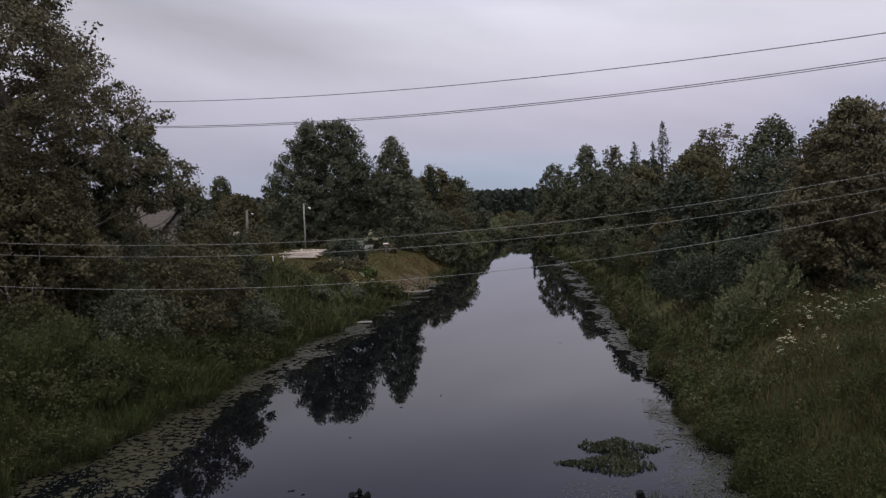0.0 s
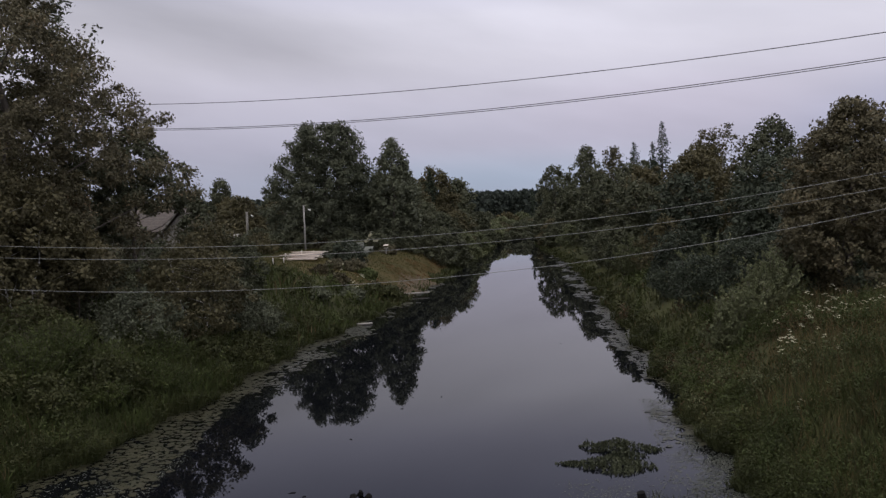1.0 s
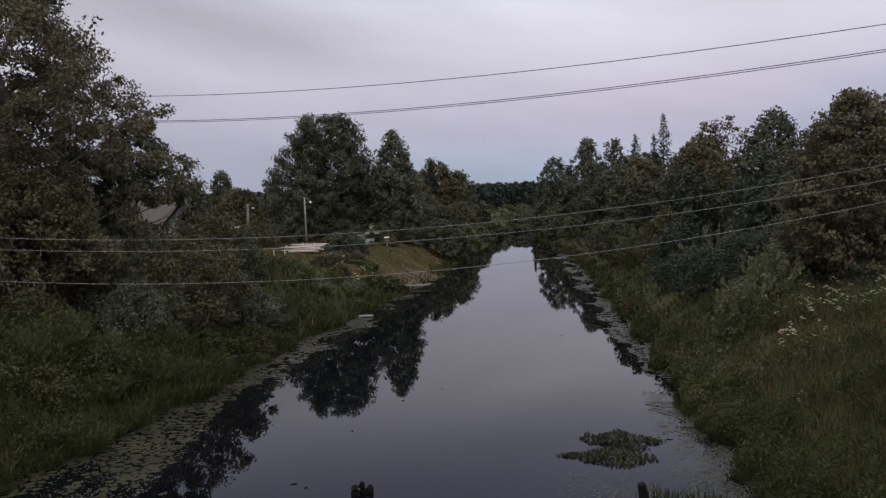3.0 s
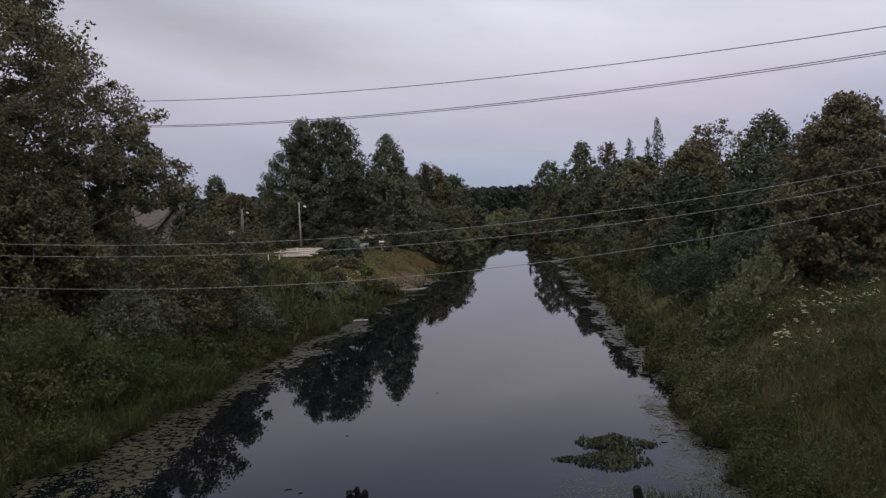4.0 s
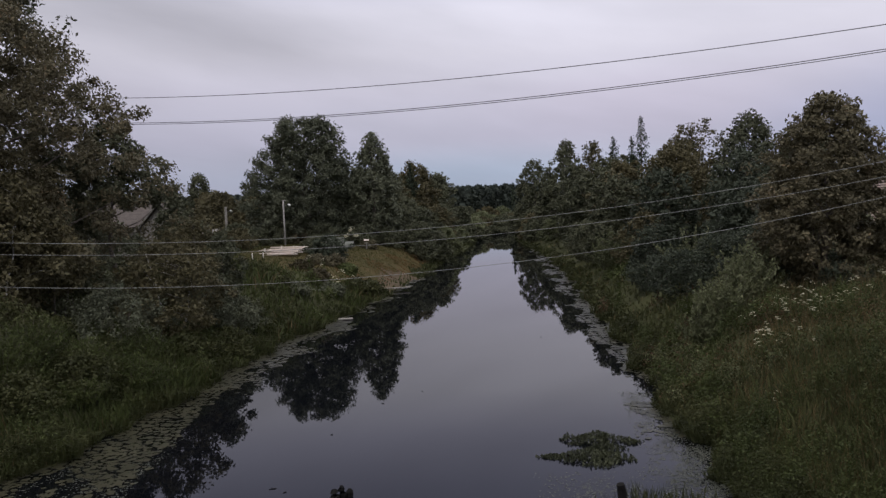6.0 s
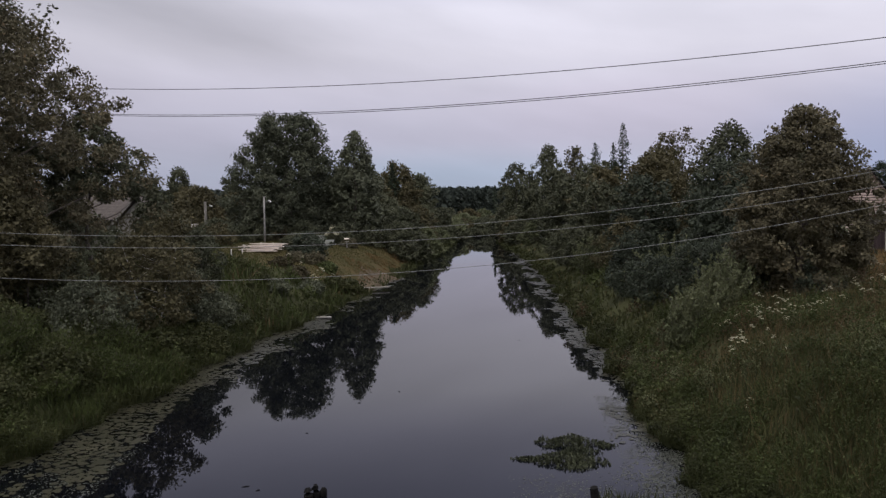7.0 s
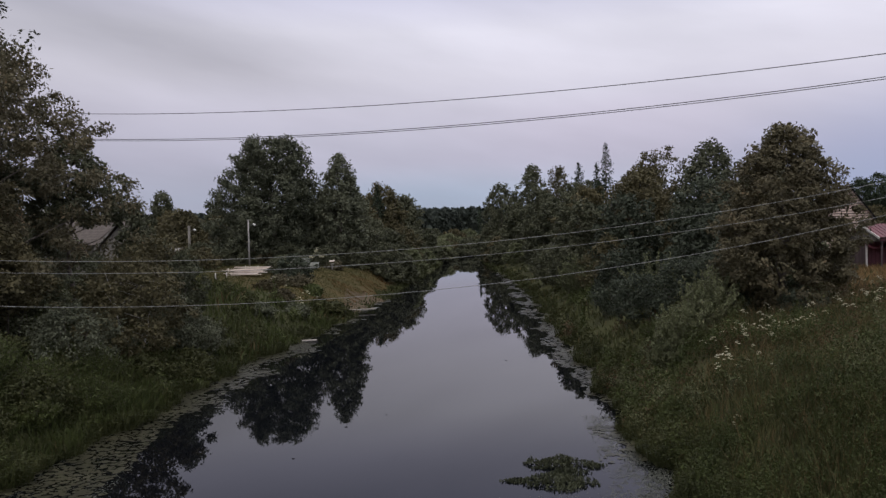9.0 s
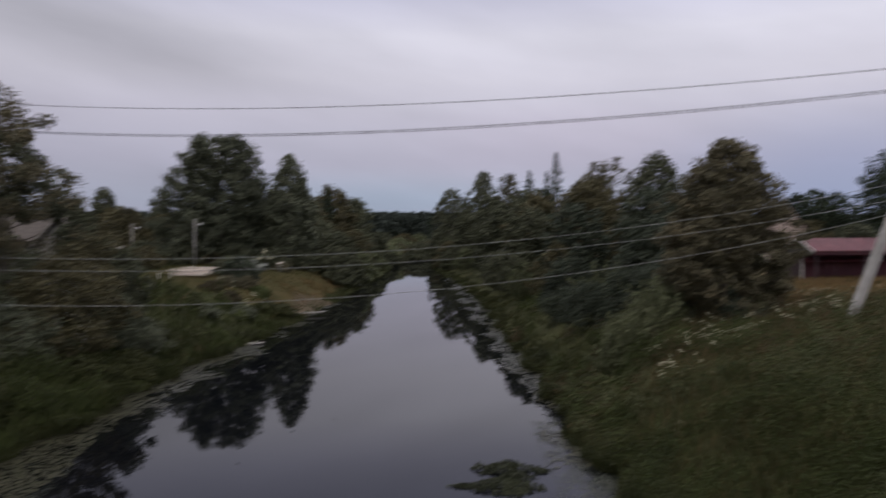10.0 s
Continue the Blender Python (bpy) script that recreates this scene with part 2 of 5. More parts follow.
M_WHITE = mottled("chalky_white_paint", (0.55, 0.53, 0.50), (0.80, 0.78, 0.74), 4, 0.7, 0.2, 30)
M_SAND = mottled("pale_sawn_boards", (0.50, 0.42, 0.36), (0.76, 0.66, 0.58), 1.5, 0.85, 0.4, 18, stretch=(0.3, 1, 1))
M_FILM = mottled("dull_plastic_film", (0.07, 0.075, 0.062), (0.135, 0.14, 0.118), 2.0, 0.6, 0.2, 12)
M_GLASS = mottled("dark_window_glass", (0.02, 0.022, 0.026), (0.04, 0.045, 0.05), 2, 0.08, 0.0, 9)
M_CERAMIC = mottled("brown_insulator", (0.05, 0.035, 0.025), (0.10, 0.07, 0.05), 5, 0.2, 0.0, 30)


# ---- mesh helpers ----
def link_mesh(name, verts, faces, mat, smooth=False):
    me = bpy.data.meshes.new(name)
    me.from_pydata([tuple(v) for v in verts], [], faces)
    me.materials.append(mat)
    if smooth:
        me.polygons.foreach_set("use_smooth", [True] * len(me.polygons))
    me.update()
    return new(name, me)


def quad_mesh(name, quads, mat):
    """One mesh from an array (n, k, 3) of loose polygons with k corners each."""
    n, k = quads.shape[:2]
    me = bpy.data.meshes.new(name)
    me.vertices.add(n * k)
    me.vertices.foreach_set("co", np.ascontiguousarray(quads, dtype=np.float32).ravel())
    me.loops.add(n * k)
    me.loops.foreach_set("vertex_index", np.arange(n * k, dtype=np.int32))
    me.polygons.add(n)
    me.polygons.foreach_set("loop_start", np.arange(0, n * k, k, dtype=np.int32))
    me.materials.append(mat)
    me.update(calc_edges=True)
    return new(name, me)


def child(ob, parent, label=""):
    ob.parent = parent
    return tagged(ob, label)


def part(name, bm, mat, parent, label=""):
    me = bpy.data.meshes.new(name)
    bm.to_mesh(me)
    bm.free()
    me.materials.append(mat)
    return child(new(name, me), parent, label)


def thing(name, m, label, category, group="", kind=""):
    ob = new(name)
    ob.matrix_basis = m
    return tagged(ob, label, category, group, kind)


def box(bm, x0, y0, z0, x1, y1, z1, bevel=0.0):
    made = bmesh.ops.create_cube(bm, size=1.0, matrix=Matrix.Translation(((x0 + x1) / 2, (y0 + y1) / 2, (z0 + z1) / 2))
                                 @ Matrix.Diagonal((x1 - x0, y1 - y0, z1 - z0, 1)))
    if bevel:
        edges = list({e for v in made["verts"] for e in v.link_edges})
        bmesh.ops.bevel(bm, geom=edges, offset=bevel, segments=1, affect="EDGES")
    return bm


def tube(points, radii, sides=7):
    """Verts and faces of a tapering round bar along points."""
    verts, faces = [], []
    pts = [Vector(p) for p in points]
    for i, (p, r) in enumerate(zip(pts, radii)):
        d = (pts[min(i + 1, len(pts) - 1)] - pts[max(i - 1, 0)]).normalized()
        a = d.orthogonal().normalized() if abs(d.z) > 0.99 else d.cross(Vector((0, 0, 1))).normalized()
        b = d.cross(a)
        for k in range(sides):
            t = 2 * math.pi * k / sides
            verts.append(p + a * (r * math.cos(t)) + b * (r * math.sin(t)))
        if i:
            for k in range(sides):
                q, w = (i - 1) * sides, i * sides
                faces.append((q + k, q + (k + 1) % sides, w + (k + 1) % sides, w + k))
    n = len(verts)
    faces.append(tuple(range(sides - 1, -1, -1)))
    faces.append(tuple(range(n - sides, n)))
    return verts, faces


def tubes(name, list_of, mat):
    verts, faces = [], []
    for points, radii, sides in list_of:
        v, f = tube(points, radii, sides)
        o = len(verts)
        verts += v
        faces += [tuple(i + o for i in g) for g in f]
    return link_mesh(name, verts, faces, mat, True)


def smooth(a):
    a = np.clip(a, 0, 1)
    return a * a * (3 - 2 * a)


# ---- the lie of the land ----
def wander(y, a):
    y = np.asarray(y, float)
    return smooth((y - 8) / 8) * (0.30 * np.sin(y * 0.83 + a) + 0.22 * np.sin(y * 1.9 + 2.1 * a) + 0.14 * np.sin(y * 4.3 + a))


def left_line(y):
    return np.interp(y, [-60, 10, 22, 29, 35, 43, 51, 64, 79, 104, 126, 160, 176, 186, 400],
                     [-14, -13.6, -12.9, -10.8, -10, -8.6, -6.2, -3.4, -0.4, 3.7, 7.4, 12.5, 18, 60, 700])


def right_line(y):
    return np.interp(y, [-60, 10, 19, 23, 30, 38, 50, 59, 78, 103, 124, 160, 168, 178, 400],
                     [8, 8, 8.2, 8.5, 9.5, 10.7, 12.0, 13.2, 15.4, 17.4, 18.0, 20.0, 24, 62, 710])


def left_edge(y):
    return left_line(y) + wander(y, 0.4)


def right_edge(y):
    return right_line(y) + wander(y, 2.3)


def roughness(x, y):
    return (np.sin(x * 0.9 + 1.3 * np.sin(y * 0.37)) * np.sin(y * 0.8 + 0.9 * np.sin(x * 0.41)) * 0.5
            + np.sin(x * 0.23 + y * 0.17) * np.sin(y * 0.21 - x * 0.09))


def land(x, y):
    """Height of the ground; the river bed lies below zero."""
    x, y = np.asarray(x, float), np.asarray(y, float)
    sl, sr = left_line(y) - x, x - right_line(y)
    sl, sr = sl + wander(y, 0.4) * smooth(1.4 - np.abs(sl) / 2.5), sr - wander(y, 2.3) * smooth(1.4 - np.abs(sr) / 2.5)
    zl = np.interp(y, [-40, 0, 14, 22, 32, 60, 85, 120, 160, 260], [5.6, 5.6, 4.4, 3.4, 3.1, 3.4, 3.7, 3.0, 1.6, 0.9])
    zr = np.interp(y, [-40, 0, 14, 27, 45, 60, 100, 150, 260], [5.8, 5.8, 4.8, 4.2, 3.4, 3.2, 2.6, 1.6, 0.9])
    left = zl * (0.6 * smooth(sl / 5.5) + 0.4 * smooth(sl / 14)) + 0.10 * smooth(sl / 2)
    right = zr * (0.58 * smooth(sr / 4.8) + 0.42 * smooth(sr / 15)) + 0.10 * smooth(sr / 2)
    depth = np.minimum(-sl, -sr)
    bed = -1.3 * smooth(depth / 2.5)
    z = np.where(sl > 0, left, np.where(sr > 0, right, bed))
    return z + np.where(depth < -1.5, 0.10 * roughness(x, y), 0)


def spot(x, y, turn=0.0, sink=0.05):
    return pose(x, y, float(land(x, y)) - sink, 0, 0, turn)


def spaced(a, b, fine, reach, count):
    """Coordinates close together between a and b, ever wider apart out to reach."""
    mid = np.arange(a, b + fine, fine)
    grow = (reach ** (np.arange(1, count + 1) / count))
    return np.concatenate([(a - grow * 1.0)[::-1], mid, b + grow])


def build_ground():
    xs, ys = spaced(-45, 60, 0.75, 3000, 34), spaced(0, 175, 0.9, 3000, 34)
    gx, gy = np.meshgrid(xs, ys, indexing="ij")
    gz = land(gx, gy)
    nx, ny = gx.shape
    verts = np.stack([gx, gy, gz], -1).reshape(-1, 3)
    i = np.arange(nx * ny).reshape(nx, ny)
    faces = np.stack([i[:-1, :-1], i[1:, :-1], i[1:, 1:], i[:-1, 1:]], -1).reshape(-1, 4)
    ground = link_mesh("ground", verts, faces.tolist(), M_SOIL, True)
    # mown, dry slope of the garden
    me = ground.data
    me.materials.append(M_LAWN)
    c = verts[faces].mean(1)
    lawn = (c[:, 1] > 60) & (c[:, 1] < 93) & (c[:, 0] > -19) & (c[:, 0] < left_edge(c[:, 1]) - 0.4)
    field = (c[:, 1] > 33) & (c[:, 1] < 110) & (c[:, 0] > 0.655 * c[:, 1]) & (c[:, 0] < 120)
    me.materials.append(M_SHORE)
    shore = (c[:, 1] > 63) & (c[:, 1] < 78) & (np.abs(left_edge(c[:, 1]) - c[:, 0] - 0.9) < 1.7)
    me.polygons.foreach_set("material_index", np.where(shore, 2, (lawn | field)).astype(np.int32))
    tagged(ground, "river banks of dark soil under weeds and dry grass", "ground", kind="structure")
    yy = np.concatenate([np.arange(-60, 10, 10), np.arange(10, 200, 0.7), [230, 280, 330]])
    rows = [((left_edge(y) - 0.9, y, 0.0), (right_edge(y) + 0.9, y, 0.0)) for y in yy]
    v = [p for r in rows for p in r]
    f = [(2 * k, 2 * k + 1, 2 * k + 3, 2 * k + 2) for k in range(len(rows) - 1)]
    tagged(link_mesh("water", v, f, M_WATER), "still dark river water mirroring trees and evening sky", "river", kind="structure")


build_ground()


# ---- plants ----
def leaf_quads(rng, centre, size, out=None, droop=0.0, slim=0.55, face=None):
    """Rhombic, slightly folded leaves round the centres; out: the way they tend to point, face: the side they turn to the sky."""
    n = len(centre)
    d = rng.normal(size=(n, 3))
    if out is not None:
        d = d * 0.8 + out
    d[:, 2] -= droop
    d /= np.linalg.norm(d, axis=1, keepdims=True) + 1e-9
    s = np.cross(d, rng.normal(size=(n, 3)) if face is None else face + rng.normal(0, 0.45, (n, 3)))
    s /= np.linalg.norm(s, axis=1, keepdims=True) + 1e-9
    up = np.cross(d, s)
    size = np.broadcast_to(size, (n,))[:, None] * rng.uniform(0.65, 1.25, (n, 1))
    a, b = centre - d * size * 0.5, centre + d * size * 0.5
    w = s * size * slim * 0.5
    fold = up * size * 0.08
    return np.stack([a, centre + w + fold, b, centre - w + fold], 1)


def crown_points(rng, clumps, per, profile, height, radius, base, spread, lobes=0.28, boughs=0.0, tiers=5.0):
    """Clumps of leaves under an uneven outline: profile gives the width at each part of the height."""
    hs, ws = zip(*profile)
    ph = rng.uniform(0, 6.28, 6)
    grid = np.linspace(0, 1, 201)
    cum = np.cumsum(np.interp(grid, hs, ws) + 0.10)
    t = np.interp((np.arange(clumps) + rng.uniform(0, 1, clumps)) / clumps * cum[-1], cum, grid)
    a = (np.arange(clumps) * 2.39996 + rng.normal(0, 0.35, clumps)) % (2 * math.pi)
    wob = 1 + lobes * (np.sin(2 * a + ph[0] + 5 * t) * 0.5 + np.sin(3 * a + ph[1] - 9 * t) * 0.5 + 0.6 * np.sin(5 * a + ph[2] + 13 * t))
    wob *= 1 + boughs * np.sin(4 * a + ph[3] + 3 * np.sin(6 * t + ph[4])) * np.sin(6.283 * tiers * t + ph[5] + 1.2 * np.sin(2 * a))
    r = radius * np.interp(t, hs, ws) * wob * (1 - 0.55 * rng.uniform(0, 1, len(t)) ** 2.0)
    c = np.stack([r * np.cos(a), r * np.sin(a), base + t * height], -1)
    k = rng.integers(int(per * 0.5), int(per * 1.5) + 1, len(t))
    idx = np.repeat(np.arange(len(t)), k)
    off = rng.normal(size=(len(idx), 3))
    off /= np.linalg.norm(off, axis=1, keepdims=True)
    off *= (rng.uniform(0, 1, (len(idx), 1)) ** 0.45) * spread * rng.uniform(0.6, 1.3, (len(t), 1))[idx]
    off[:, 2] *= 0.75
    return c, c[idx] + off, off


def outward(pts, out):
    """The way the upper side of a leaf looks: away from its twig and from the trunk, and up."""
    away = pts * np.array([1.0, 1.0, 0.0])
    away /= np.linalg.norm(away, axis=1, keepdims=True) + 1e-9
    return out * 0.75 + away * 0.3 + np.array([0.0, 0.0, 0.45])


def leafy_tree(name, m, label, seed, height, radius, mat, bark=M_BARK, base=0.18, clumps=220, per=60, leaf=0.3, spread=0.9,
               profile=((0, 0.35), (0.15, 0.85), (0.4, 1.0), (0.7, 0.82), (0.9, 0.45), (1, 0.12)), trunk=None, lean=0.0, slim=0.6,
               category="tree", group="", stems=1, lobes=0.28, split=False, boughs=0.14, tiers=5.0):
    rng = np.random.default_rng(seed)
    tree = thing(name, m, label, category, group)
    c, pts, off = crown_points(rng, clumps, per, profile, height * (1 - base), radius, height * base, spread, lobes, boughs, tiers)
    c[:, 0] += lean * c[:, 2]
    pts[:, 0] += lean * pts[:, 2]
    out = off / (np.linalg.norm(off, axis=1, keepdims=True) + 1e-9)
    child(quad_mesh("crown", leaf_quads(rng, pts, leaf, out * 0.7, 0.35, slim, outward(pts, out)), mat), tree)
    r0 = trunk or height * 0.016
    bars = []
    for s in range(stems):
        ang = 2 * math.pi * s / max(stems, 1) + 0.6
        sx, sy = (0.0, 0.0) if stems == 1 else (0.25 * math.cos(ang), 0.25 * math.sin(ang))
        sway = rng.normal(0, 0.012 * height, (7, 2))
        sway[0] = 0
        zs = np.linspace(0, height * 0.92, 7)
        k = 0.0 if stems == 1 else radius * 0.45
        line = [(sx + sway[i, 0] + lean * zs[i] + k * math.cos(ang) * (zs[i] / height), sy + sway[i, 1] + k * math.sin(ang) * (zs[i] / height), zs[i]) for i in range(7)]
        bars.append((line, [r0 * (1.25 if i == 0 else 1 - 0.92 * i / 6) / (1 + 0.35 * (stems - 1)) for i in range(7)], 7))
        for q in rng.choice(len(c), min(len(c), 16 // stems + 3), replace=False):
            end = c[q]
            z0 = max(height * base * 0.7, end[2] - rng.uniform(0.25, 0.6) * np.hypot(end[0], end[1]) - 0.05 * height)
            st = np.array([np.interp(z0, zs, [p[0] for p in line]), np.interp(z0, zs, [p[1] for p in line]), z0])
            midp = (st + end) / 2 + rng.normal(0, 0.03 * height, 3) * 0.5
            w = r0 * 0.34 * (1 - 0.6 * z0 / height) / stems ** 0.5
            bars.append(([st, midp, end], [w, w * 0.6, w * 0.18], 5))
    if split:
        child(tubes("trunk", bars[:1], bark), tree)
        for limb in bars[1:]:
            child(tubes("limb", [limb], bark), tree)
    else:
        child(tubes("trunk", bars, bark), tree)
    return tree


def spruce(name, m, label, seed, height, radius, mat=M_NEEDLE, leaf=0.4, whorls=34, group="", thin=1.0):
    rng = np.random.default_rng(seed)
    tree = thing(name, m, label, "tree", group)
    pts, outs, bars = [], [], [([(0, 0, 0), (0, 0, height * 0.5), (0, 0, height)], [height * 0.014, height * 0.008, 0.01], 7)]
    for i in range(whorls * 7):
        t = (i + rng.uniform(0, 1)) / (whorls * 7)
        z = height * (0.05 + 0.94 * t)
        a = i * 2.39996 + rng.normal(0, 0.3)
        ln = (radius * (1 - t) ** 0.9 * (1 + 0.25 * math.sin(9 * t + seed)) + 0.10) * rng.uniform(0.45, 1.15)
        k = max(5, int(ln * 17 * thin))
        u = rng.uniform(0.05, 1, k) ** 0.8
        dz = -0.30 * ln * np.sin(u * 2.2) + 0.12 * ln * u
        pts.append(np.stack([np.cos(a) * ln * u, np.sin(a) * ln * u, z + dz], -1) + rng.normal(0, 0.08 + 0.05 * ln, (k, 3)))
        outs.append(np.tile([math.cos(a), math.sin(a), -0.5], (k, 1)))
        if i % 9 == 0:
            bars.append(([(0, 0, z), (math.cos(a) * ln * 0.8, math.sin(a) * ln * 0.8, z - 0.15 * ln)], [0.035, 0.01], 4))
    pts, outs = np.concatenate(pts), np.concatenate(outs)
    child(quad_mesh("crown", leaf_quads(rng, pts, leaf, outs, 0.3, 0.42), mat), tree)
    child(tubes("trunk", bars, M_BARK), tree)
    return tree


def bush(name, m, label, seed, height, radius, mat, clumps=60, per=50, leaf=0.18, spread=0.45, slim=0.5, group="", category="bush"):
    return leafy_tree(name, m, label, seed, height, radius, mat, M_BARK, 0.0, clumps, per, leaf, spread,
                      ((0, 0.8), (0.25, 1.0), (0.6, 0.85), (0.85, 0.5), (1, 0.15)), 0.05, 0.0, slim, category, group, 3)




def shoot_bush(name, m, label, seed, height, radius, mat, shoots=90, per=46, leaf=0.16, slim=0.3, group="wild bushes"):
    """A willow of many upright rods with narrow leaves all along them."""
    rng = np.random.default_rng(seed)
    plant = thing(name, m, label, "bush", group)
    pts, outs, bars = [], [], []
    for k in range(shoots):
        a, q = k * 2.39996, (k + 0.5) / shoots
        foot, lean = 0.45 * radius * q ** 0.5, radius * 0.75 * q ** 0.5 * rng.uniform(0.7, 1.2)
        h = height * (1.0 - 0.45 * q) * rng.uniform(0.55, 1.22)
        u = np.linspace(0, 1, 5)
        line = np.stack([math.cos(a) * (foot + lean * u ** 1.4), math.sin(a) * (foot + lean * u ** 1.4), h * u], -1) + rng.normal(0, 0.02, (5, 3))
        bars.append(([tuple(p) for p in line], [0.014, 0.012, 0.009, 0.006, 0.003], 4))
        t = rng.uniform(0.12, 1.02, per)
        p = np.stack([np.interp(t, u, line[:, j]) for j in range(3)], -1)
        pts.append(p + rng.normal(0, 0.05, p.shape))
        outs.append(np.tile([math.cos(a) * 0.4, math.sin(a) * 0.4, 1.1], (per, 1)))
    pts, outs = np.concatenate(pts), np.concatenate(outs)
    child(quad_mesh("leaves", leaf_quads(rng, pts, leaf, outs, 0.0, slim), mat), plant)
    child(tubes("stem", bars, M_BARK), plant)
    return plant


# ---- trees of the left bank ----
leafy_tree("tall_alder", spot(-23.1, 38.0), "tall old alder with a broad rusty-green crown on the bank", 11, 23.0, 6.5, M_RUST, base=0.06, clumps=880, per=118,
           leaf=0.2, spread=0.72, split=True, trunk=0.34, lobes=0.45, profile=((0, 0.7), (0.2, 0.95), (0.4, 1.05), (0.5, 1.02), (0.56, 0.82), (0.62, 0.56), (0.8, 0.42), (1, 0.1)))
leafy_tree("tall_alder", spot(-28.4, 46.0), "tall old alder with a broad dark crown on the bank", 12, 24.0, 6.5, M_DARK, base=0.06, clumps=320, per=64,
           leaf=0.32, spread=0.9, split=True, trunk=0.34)
leafy_tree("alder", spot(-18.3, 43.0), "middle-sized alder in the shade of taller trees", 13, 10.4, 2.9, M_DARK, split=True, base=0.53, clumps=200, per=70, leaf=0.22,
           spread=0.48, trunk=0.16, lobes=0.35, boughs=0.2, profile=((0, 0.85), (0.2, 1.0), (0.5, 0.85), (0.75, 0.55), (0.9, 0.25), (1, 0.05)))
leafy_tree("alder", spot(-21.0, 62.0), "middle-sized alder standing by the garden", 14, 7.0, 1.5, M_DARK, split=True, base=0.08, profile=((0, 0.9), (0.3, 1.0), (0.6, 0.6), (0.85, 0.25), (1, 0.05)), clumps=130, per=50, leaf=0.3, spread=0.6)
leafy_tree("young_birch", spot(-19.5, 33.0), "young birch with yellowish leaves and thin stems", 15, 7.4, 2.6, M_OLIVE, M_BIRCH, base=0.05, clumps=170, per=55,
           leaf=0.22, spread=0.6, trunk=0.08, stems=2)
for k, (x, y, h, r) in enumerate(((-19.6, 35.0, 8.2, 2.1), (-17.8, 35.2, 5.2, 1.4), (-21.2, 37.2, 8.8, 2.2))):
    leafy_tree("young_alder", spot(x, y), "thin-stemmed young alder with drooping boughs over shade", 180 + k, h, r, M_OLIVE, base=0.33, clumps=120, per=60, leaf=0.17,
               spread=0.5, trunk=0.075, stems=3, lobes=0.5, boughs=0.25, group="young alders")
leafy_tree("young_birch", spot(-13.0, 37.5), "young birch with yellowish leaves and thin stems", 16, 5.0, 2.6, M_OLIVE, M_BIRCH, base=0.05, clumps=150, per=55,
           leaf=0.2, spread=0.55, trunk=0.07, stems=2)
leafy_tree("young_alder", spot(-12.6, 45.0), "slender young alder at the edge of the lawn", 17, 4.4, 1.3, M_DARK, base=0.02, clumps=80, per=50, leaf=0.2, spread=0.45, trunk=0.06)
# the garden's big trees
leafy_tree("lime_tree", spot(-15.0, 95.0), "big old lime tree with a dense rounded crown", 21, 15.9, 6.9, M_LIME, base=0.0, clumps=940, per=72, leaf=0.34,
           spread=0.9, trunk=0.45, lobes=0.16, boughs=0.17, tiers=7.0, profile=((0, 0.95), (0.2, 1.04), (0.45, 0.98), (0.7, 0.78), (0.88, 0.6), (0.97, 0.48), (1, 0.35)))
leafy_tree("maple_tree", spot(-6.2, 93.0), "tall narrow maple with a pointed crown", 22, 14.2, 3.2, M_LIME, base=0.03, clumps=260, per=55, leaf=0.4,
           spread=0.85, trunk=0.26, lobes=0.14, profile=((0, 0.95), (0.3, 1.0), (0.55, 0.84), (0.75, 0.58), (0.9, 0.28), (1, 0.05)))
leafy_tree("bank_tree", spot(-1.6, 150.0), "broad alder on the far river bank", 23, 14.6, 4.6, M_OLIVE, base=0.03, clumps=230, per=50, leaf=0.55, spread=1.2, trunk=0.25)
leafy_tree("bank_tree", spot(3.4, 156.0), "broad alder on the far river bank", 24, 12.6, 3.8, M_DARK, base=0.03, clumps=200, per=50, leaf=0.55, spread=1.1, trunk=0.22)
spruce("bank_spruce", spot(-2.2, 146.0), "pointed spruce among the alders on the bank", 27, 14.2, 3.6, leaf=0.42, thin=0.6)
leafy_tree("bank_tree", spot(-7.0, 128.0), "broad alder behind the garden", 25, 12.5, 4.2, M_DARK, base=0.03, clumps=200, per=50, leaf=0.5, spread=1.1, trunk=0.22)
leafy_tree("garden_tree", spot(-39.5, 130.0), "small round tree behind the gardens", 26, 12.2, 2.6, M_DARK, base=0.05, clumps=120, per=45, leaf=0.5, spread=0.9)

# ---- trees of the right bank ----
leafy_tree("aspen", spot(19.4, 34.0), "wide bushy aspen with rusty green leaves in the meadow", 31, 8.9, 3.05, M_RUST, base=0.02, clumps=620, per=84, leaf=0.18,
           spread=0.46, split=True, trunk=0.2, lobes=0.22, boughs=0.12, tiers=6.0, profile=((0, 0.7), (0.15, 0.95), (0.4, 1.0), (0.62, 0.84), (0.82, 0.56), (0.94, 0.3), (1, 0.12)))
leafy_tree("bank_alder", spot(30.0, 65.0), "dark alder in the row along the river", 32, 11.6, 3.4, M_DARK, base=0.03, clumps=220, per=55, leaf=0.34, spread=0.85)
leafy_tree("bank_alder", spot(26.8, 75.0), "dark alder in the row along the river", 33, 10.4, 4.0, M_OLIVE, base=0.03, clumps=220, per=55, leaf=0.38, spread=0.95)
leafy_tree("thin_birch", spot(32.0, 81.0), "sparse thin-leaved birch rising over the row", 34, 13.2, 2.6, M_OLIVE, M_BIRCH, base=0.35, clumps=90, per=34, leaf=0.3, spread=0.7, trunk=0.11)
